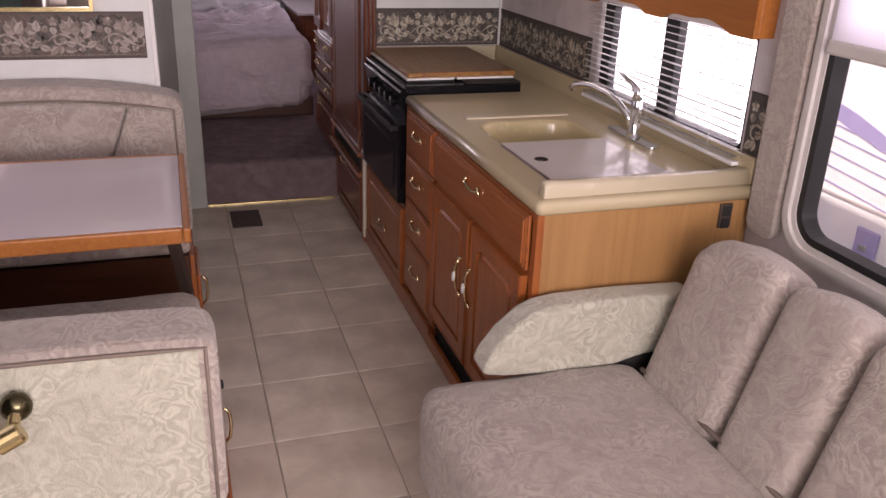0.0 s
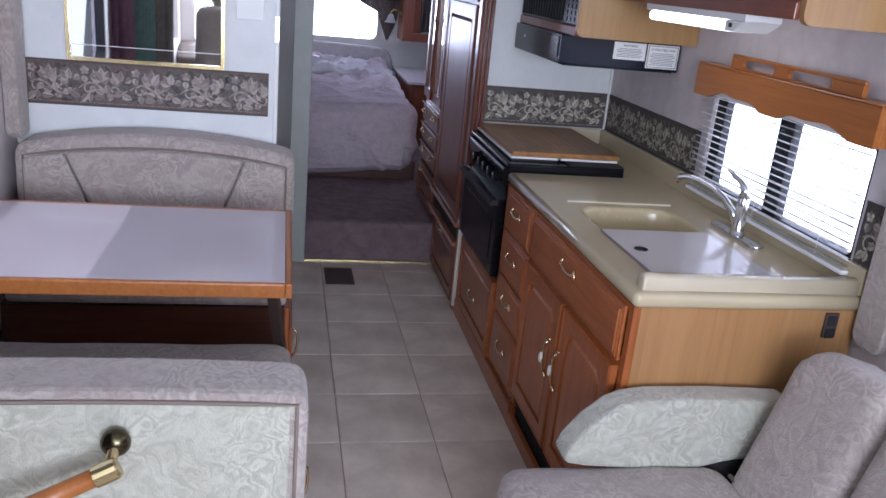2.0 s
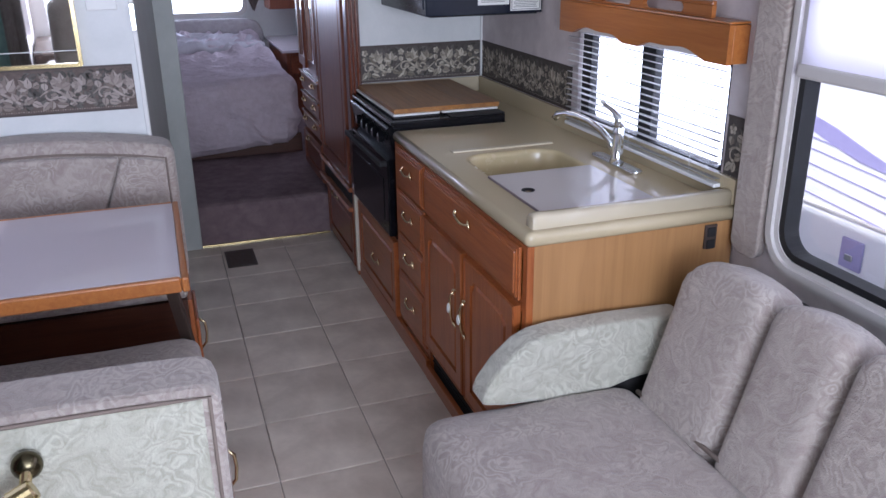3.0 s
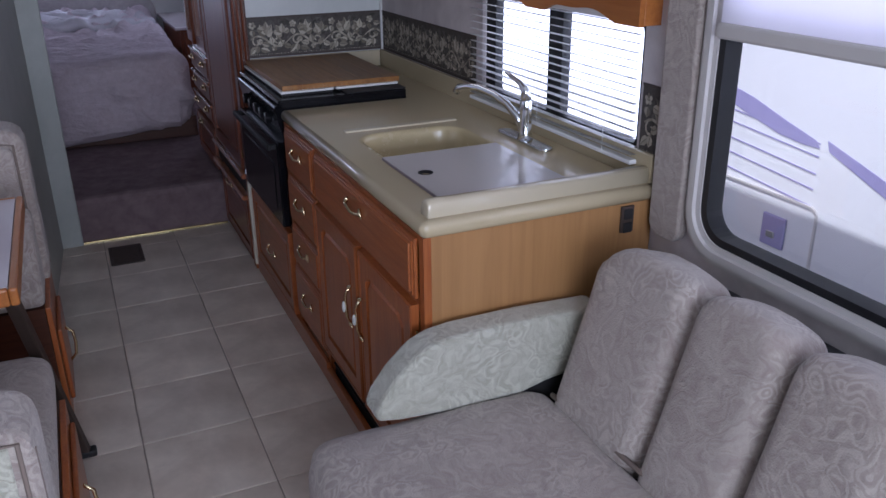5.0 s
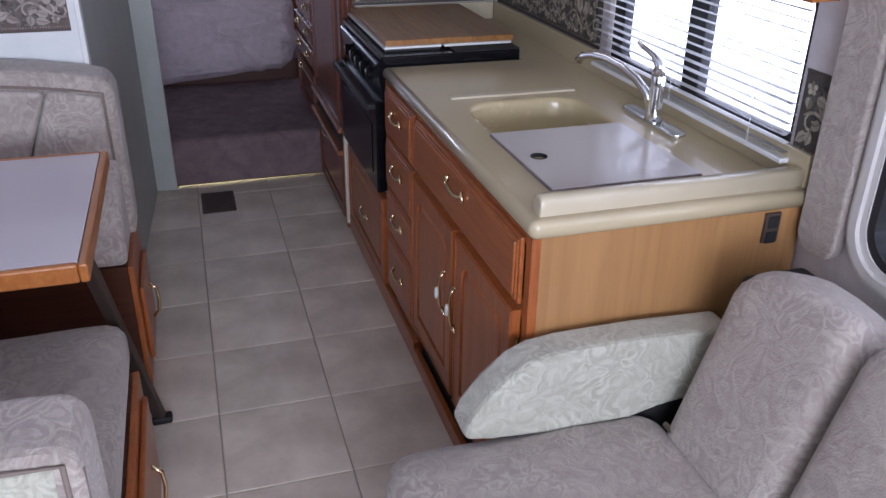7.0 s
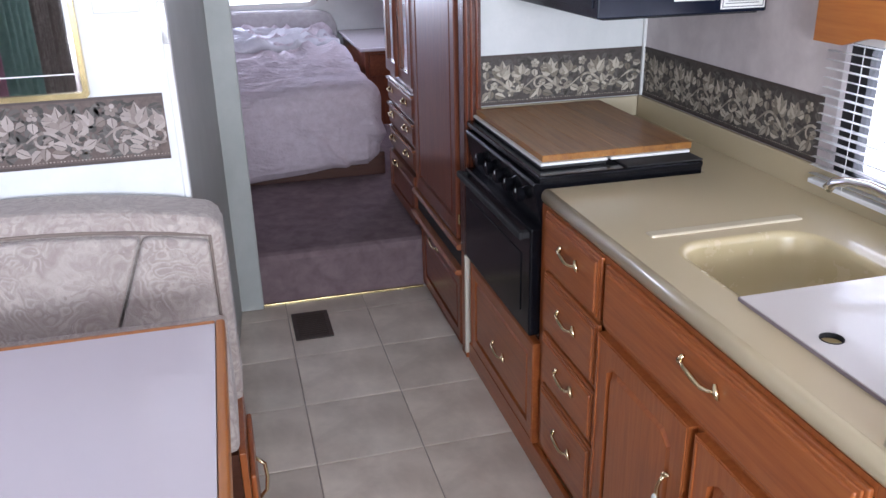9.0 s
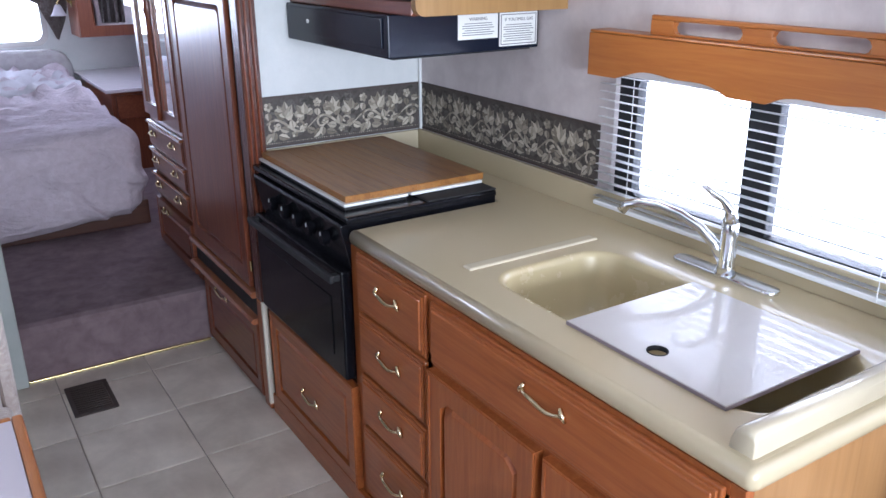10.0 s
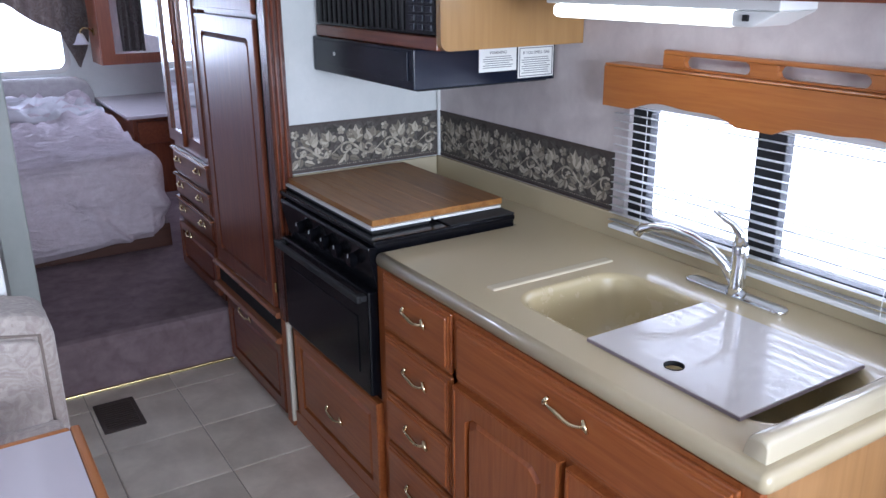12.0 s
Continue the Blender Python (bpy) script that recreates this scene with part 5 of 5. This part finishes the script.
def spread(c, p):
    n1 = noise.noise(Vector((p.x * 2.2 + p.y * 1.5, p.y * 5 + 1.3, p.z * 2)))
    head = min(1.0, max(0.0, (p.y + 0.75) / 0.9))
    up = 0.0
    if c.z > 0:
        up = 0.016 * n1 + 0.050 * ridge(p.x * 1.6 + 0.8 * p.y, p.y * 4.5 - p.x * 0.8, 3.0) * (0.15 + head) + 0.040 * ridge(p.x * 3.2 + p.y, p.y * 8 + p.x, 8.0) * (0.15 + head)
        up += 0.075 * head ** 2 * abs(noise.noise(Vector((p.x * 2.5 + 1, p.y * 3, 5.0))))
    edge = max(0.0, -c.y - 0.6) * 2.5 + (1 if abs(c.x) > 0.9 else 0)
    fold = (0.018 * n1 + 0.020 * ridge(p.x * 3 + p.z * 1.5, p.z * 1.2, 6.0)) * edge * (1.1 - c.z)
    low = (0.055 * c.x + 0.015 * noise.noise(Vector((p.x * 3, p.y * 3, 9)))) * max(0.0, -c.z)
    flare = -0.020 * max(0.0, -c.z) * (1 if c.y < -0.9 else 0)
    return (0.5 * fold, -fold + flare, up + low)


part("bedspread", cushion((0.700, 0.985, 0.236), 0.085, pose(-0.690, 4.395, 0.476), 70, spread), M_SPREAD, bed, smooth=True)


def crumple(c, p):
    n1 = noise.noise(Vector((p.x * 3.5, p.y * 6, 2.0)))
    return (0.03 * n1, 0.05 * n1 - 0.03 * c.x, 0.05 * abs(n1) + 0.040 * ridge(p.x * 4 + p.y * 2, p.y * 6, 5.0) - 0.02 * abs(c.x))


part("folded_cover", cushion((0.66, 0.36, 0.035), 0.035, pose(-0.70, 4.93, 0.735), 44, crumple), M_LINEN, bed, "crumpled pale lilac cover thrown back", smooth=True)
head = [(-1.36, 0.24), (-1.36, 0.84)] + [(-1.30 + 1.25 * k / 8, 0.885 + 0.012 * math.sin(math.pi * k / 8)) for k in range(9)] + [(0.03, 0.86), (0.07, 0.78), (0.075, 0.24)]
part("headboard", prism(head, "y", 5.42, 5.53, 0.03, 3), M_SHEET, bed, "grey upholstered headboard")
stand = thing("nightstand", "cherry nightstand with pale top and one drawer beside the bed", "nightstand", (0.36, 4.95, STEP))
part("cabinet", box(0.125, 0.612, 4.62, 5.58, STEP, 0.700), M_CHERRY, stand)
part("top", box(0.090, 0.614, 4.58, 5.59, 0.7005, 0.722, 0.004), M_LAMINATE, stand, "pale grey laminate top")
d = part("drawer", box(0.150, 0.60, 4.603, 4.6195, 0.54, 0.68, 0.004), M_CHERRY_Y, stand)
part("handle", tube([(0.33, 4.602, 0.615), (0.345, 4.584, 0.608), (0.375, 4.580, 0.604), (0.405, 4.584, 0.608), (0.42, 4.602, 0.615)], [0.008, 0.005, 0.006, 0.005, 0.008], 8), M_PEWTER, d, smooth=True)
sd = thing("wall_cupboard", "cherry wall cupboard with a mirrored door beside the bedroom window", "wall cupboard", (0.36, 5.4, 1.0))
part("carcass", box(0.115, 0.612, 5.28, 5.597, 0.965, 1.95), M_CHERRY, sd)
o4 = [(0.118, 0.968), (0.605, 0.968), (0.605, 1.94), (0.118, 1.94)]
i4 = [(0.205, 1.035), (0.530, 1.035), (0.530, 1.86), (0.205, 1.86)]
d = part("door", frame_ring(o4, i4, "y", 5.260, 5.2795), M_CHERRY, sd)
part("mirror", box(0.204, 0.531, 5.268, 5.275, 1.034, 1.861), M_MIRROR, d, "clear mirror glass")
o = ring_points(-1.33, -0.03, 0.90, 1.53, 0.08, 6)
ii = ring_points(-1.295, -0.065, 0.935, 1.495, 0.06, 6)
win4 = structure("window_4", frame_ring(o, ii, "y", 5.580, 5.599), M_TRIM, "wide rear bedroom window with pale trim", "window")
g = part("pane", box(-1.297, -0.063, 5.62, 5.624, 0.933, 1.497), M_GLASS, win4, "clear glass pane")
g.visible_shadow = False


def drape(name, x0, x1, y, z_top, low, label, folds):
    """A gathered cloth whose lower edge follows low(s)."""
    t = thing(name, label, "curtain", ((x0 + x1) / 2, y, z_top))
    b = bmesh.new()
    n, m = 90, 12
    grid = []
    for j in range(m + 1):
        row = []
        for i in range(n + 1):
            s = i / n
            v = j / m
            x = x0 + (x1 - x0) * s
            w = 0.022 * math.sin(s * folds * 2 * math.pi + 0.6 * math.sin(v * 5 + s * 9)) * (0.4 + 0.6 * v)
            row.append(b.verts.new((x + 0.004 * math.sin(v * 7 + s * 40), y + w, z_top + (low(s) - z_top) * v)))
        grid.append(row)
    for r0, r1 in zip(grid, grid[1:]):
        for i in range(n):
            b.faces.new((r0[i], r0[i + 1], r1[i + 1], r1[i]))
    bmesh.ops.solidify(b, geom=b.faces[:], thickness=0.002)
    part("cloth", b, M_DRAPE, t, smooth=True)
    part("rod", tube([(x0, y + 0.01, z_top), (x1, y + 0.01, z_top)], 0.009, 8), M_BRASS, t, "thin brass curtain rod")
    if x1 - x0 > 1:
        for x in (x0 + 0.02, x1 - 0.02):
            part("bracket", box(x - 0.008, x + 0.008, y + 0.018, YB, z_top - 0.008, z_top + 0.008, 0.002), M_BRASS, t, "small brass rod bracket")
    return t


drape("swag_curtain", -1.36, 0.10, 5.50, 1.62, lambda s: 1.36 - 0.20 * min(1.0, max(0.0, (s - 0.66) / 0.22)) - 0.24 * max(0.0, 1 - abs(s - 0.94) / 0.06) + 0.010 * math.sin(s * 30), "gathered brown-grey floral swag curtain over the bedroom window", 17)
drape("side_curtain", 0.26, 0.40, 5.245, 1.93, lambda s: 1.05, "narrow brown-grey floral curtain beside the cupboard mirror", 3)

lamp2 = thing("wall_lamp", "small brass wall lamp with frosted bell shade beside the cupboard", "wall lamp", (0.115, 5.41, 1.17))
part("wall_plate", disc((0.111, 5.41, 1.175), 0.026, 0.007, "x", bevel=0.002), M_BRASS, lamp2, smooth=False)
part("arm", tube([(0.108, 5.41, 1.175), (0.080, 5.41, 1.200), (0.050, 5.41, 1.205), (0.030, 5.41, 1.185), (0.028, 5.41, 1.165)], 0.006, 8), M_BRASS, lamp2, smooth=True)
part("shade", tube([(0.028, 5.41, 1.168), (0.028, 5.41, 1.160), (0.028, 5.41, 1.135), (0.028, 5.41, 1.112), (0.028, 5.41, 1.098)], [0.014, 0.020, 0.030, 0.040, 0.054], 18), M_SHADE, lamp2, "frosted white bell shade", smooth=True)

# ---- cab, seen in the mirrors ----
for y0, y1, m, word in ((-2.30, -1.92, M_DRAPE, "brown-grey floral"), (-1.84, -1.46, M_DRAPE, "brown-grey floral"), (-1.40, -0.74, M_TEAL, "dark teal"), (-0.64, -0.31, M_PLUM, "plum")):
    t = thing("side_curtain", word + " pleated curtain hanging on the side wall", "curtain", (-1.69, (y0 + y1) / 2, 1.9))
    b = bmesh.new()
    lo, hi = [], []
    for i in range(61):
        s = i / 60
        x, y = -1.675 + 0.028 * math.sin(s * 10 * math.pi), y0 + (y1 - y0) * s
        lo.append(b.verts.new((x, y, 0.45)))
        hi.append(b.verts.new((x, y, 1.92)))
    for i in range(60):
        b.faces.new((lo[i], lo[i + 1], hi[i + 1], hi[i]))
    bmesh.ops.solidify(b, geom=b.faces[:], thickness=0.003)
    part("cloth", b, m, t, smooth=True)
    part("track", box(-1.7185, -1.66, y0, y1, 1.92, 1.935, 0.002), M_WHITE, t, "white curtain track")
for x in (-1.25, 0.15):
    seat = thing("cab_seat", "beige upholstered swivel cab seat facing the windscreen", "cab seat", (x, -2.45, 0), "cab seats at the windscreen")
    part("pedestal", disc((x, -2.50, 0.17), 0.13, 0.32, bevel=0.01), M_MATT_BLACK, seat, "black pedestal")
    part("seat", cushion((0.25, 0.25, 0.075), 0.06, pose(x, -2.52, 0.41), 9, soft), M_SEAT, seat, smooth=True)
    part("backrest", cushion((0.24, 0.075, 0.34), 0.07, pose(x, -2.24, 0.80, 10, 0, 0), 9, soft), M_SEAT, seat, smooth=True)
    part("headrest", cushion((0.13, 0.055, 0.09), 0.05, pose(x, -2.18, 1.23, 10, 0, 0), 7, soft), M_SEAT, seat, smooth=True)
    for s in (-1, 1):
        part("armrest", cushion((0.035, 0.17, 0.03), 0.025, pose(x + s * 0.29, -2.42, 0.64), 5), M_SEAT, seat, smooth=True)
part_dash = thing("dashboard", "dark grey moulded dashboard under the windscreen", "dashboard", (-0.55, -3.1, 0))
part("shell", prism([(-3.29, 0.02), (-3.29, 0.78), (-3.10, 0.76), (-2.92, 0.68), (-2.95, 0.45), (-3.05, 0.02)], "x", XL + 0.01, XR - 0.01, 0.02), M_VENT, part_dash)

# ---- outside ----
structure("ground", box(-60, 60, -60, 60, -0.95, -0.90), M_GROUND, "pale dusty gravel ground of the parking lot", "ground")
trailer = thing("parked_motorhome", "white motorhome with lavender swoosh stripes parked alongside", "motorhome", (2.9, 0.5, -0.9))
part("body", box(1.62, 4.0, -4.2, 4.6, -0.45, 2.3, 0.05), M_COACH, trailer, "white gel-coat body")
stripe = [(1.05, 0.86), (0.93, 0.86), (0.72, 0.815), (0.56, 0.765), (0.42, 0.725), (0.40, 0.702), (0.47, 0.700), (0.58, 0.712), (0.74, 0.752), (0.90, 0.80)]
part("stripe", prism(stripe, "x", 1.6165, 1.6205), M_STRIPE, trailer, "lavender-grey swoosh")
part("stripe", prism([(0.372, 0.735), (0.360, 0.700), (-0.10, 0.520), (-0.75, 0.25), (-0.75, 0.33), (-0.10, 0.585)], "x", 1.6165, 1.6205), M_STRIPE, trailer, "lavender-grey swoosh")
for k, z in enumerate((0.760, 0.715, 0.655, 0.600, 0.540)):
    part("body_line", prism([(0.92, z), (0.92, z + 0.005), (0.40, z - 0.045 + 0.005), (0.40, z - 0.045)], "x", 1.617, 1.6205), M_STRIPE, trailer)
hatch = part("hatch", frame_ring(ring_points(0.36, 0.92, 0.24, 0.50, 0.04, 4), ring_points(0.368, 0.912, 0.248, 0.492, 0.036, 4), "x", 1.612, 1.6205), M_TRIM, trailer)
part("lock", box(1.606, 1.619, 0.485, 0.592, 0.300, 0.420, 0.006), M_STRIPE, hatch, "recessed lavender-grey latch plate")
part("latch", box(1.598, 1.606, 0.520, 0.560, 0.335, 0.362, 0.004), M_CHROME, hatch)
part("window", box(1.610, 1.6195, -3.6, -0.95, 0.78, 1.6, 0.01), M_STRIPE, trailer, "long tinted side window")
for y in (-3.0, 3.2):
    part("wheel", disc((1.72, y, -0.52), 0.38, 0.24, "x", bevel=0.03), M_RUBBER, trailer, "black tyre")

# ---- vinyl floor tiles ----
floor_ob = bpy.data.objects["floor_front"]
b = bmesh.new()
bmesh.ops.create_cube(b, size=1, matrix=Matrix.Diagonal((0.3175, 0.3275, 0.0045, 1)))
bmesh.ops.bevel(b, geom=[e for e in b.edges if all(v.co.z > 0 for v in e.verts)], offset=0.0018, segments=1, affect="EDGES")
tile_mesh = bpy.data.meshes.new("tile")
b.to_mesh(tile_mesh)
b.free()
tile_mesh.materials.append(M_TILE)
for i in range(-3, 3):
    for j in range(-8, 6):
        xc, yc = -0.292 - 0.160 + 0.3215 * i, 0.705 + 0.166 + 0.3315 * j
        if -1.5 < xc < 0.5 and yc < 2.36:
            t = new("tile", tile_mesh)
            t.location = (xc, yc, -0.00225)
            t.parent = floor_ob
b = bmesh.new()
bmesh.ops.create_cube(b, size=1, matrix=Matrix.Diagonal((0.3185, 0.142, 0.0045, 1)))
half_mesh = bpy.data.meshes.new("tile")
b.to_mesh(half_mesh)
b.free()
half_mesh.materials.append(M_TILE)
for i in range(-3, 3):
    t = new("tile", half_mesh)
    t.location = (-0.452 + 0.3215 * i, 2.436, -0.00225)
    t.parent = floor_ob
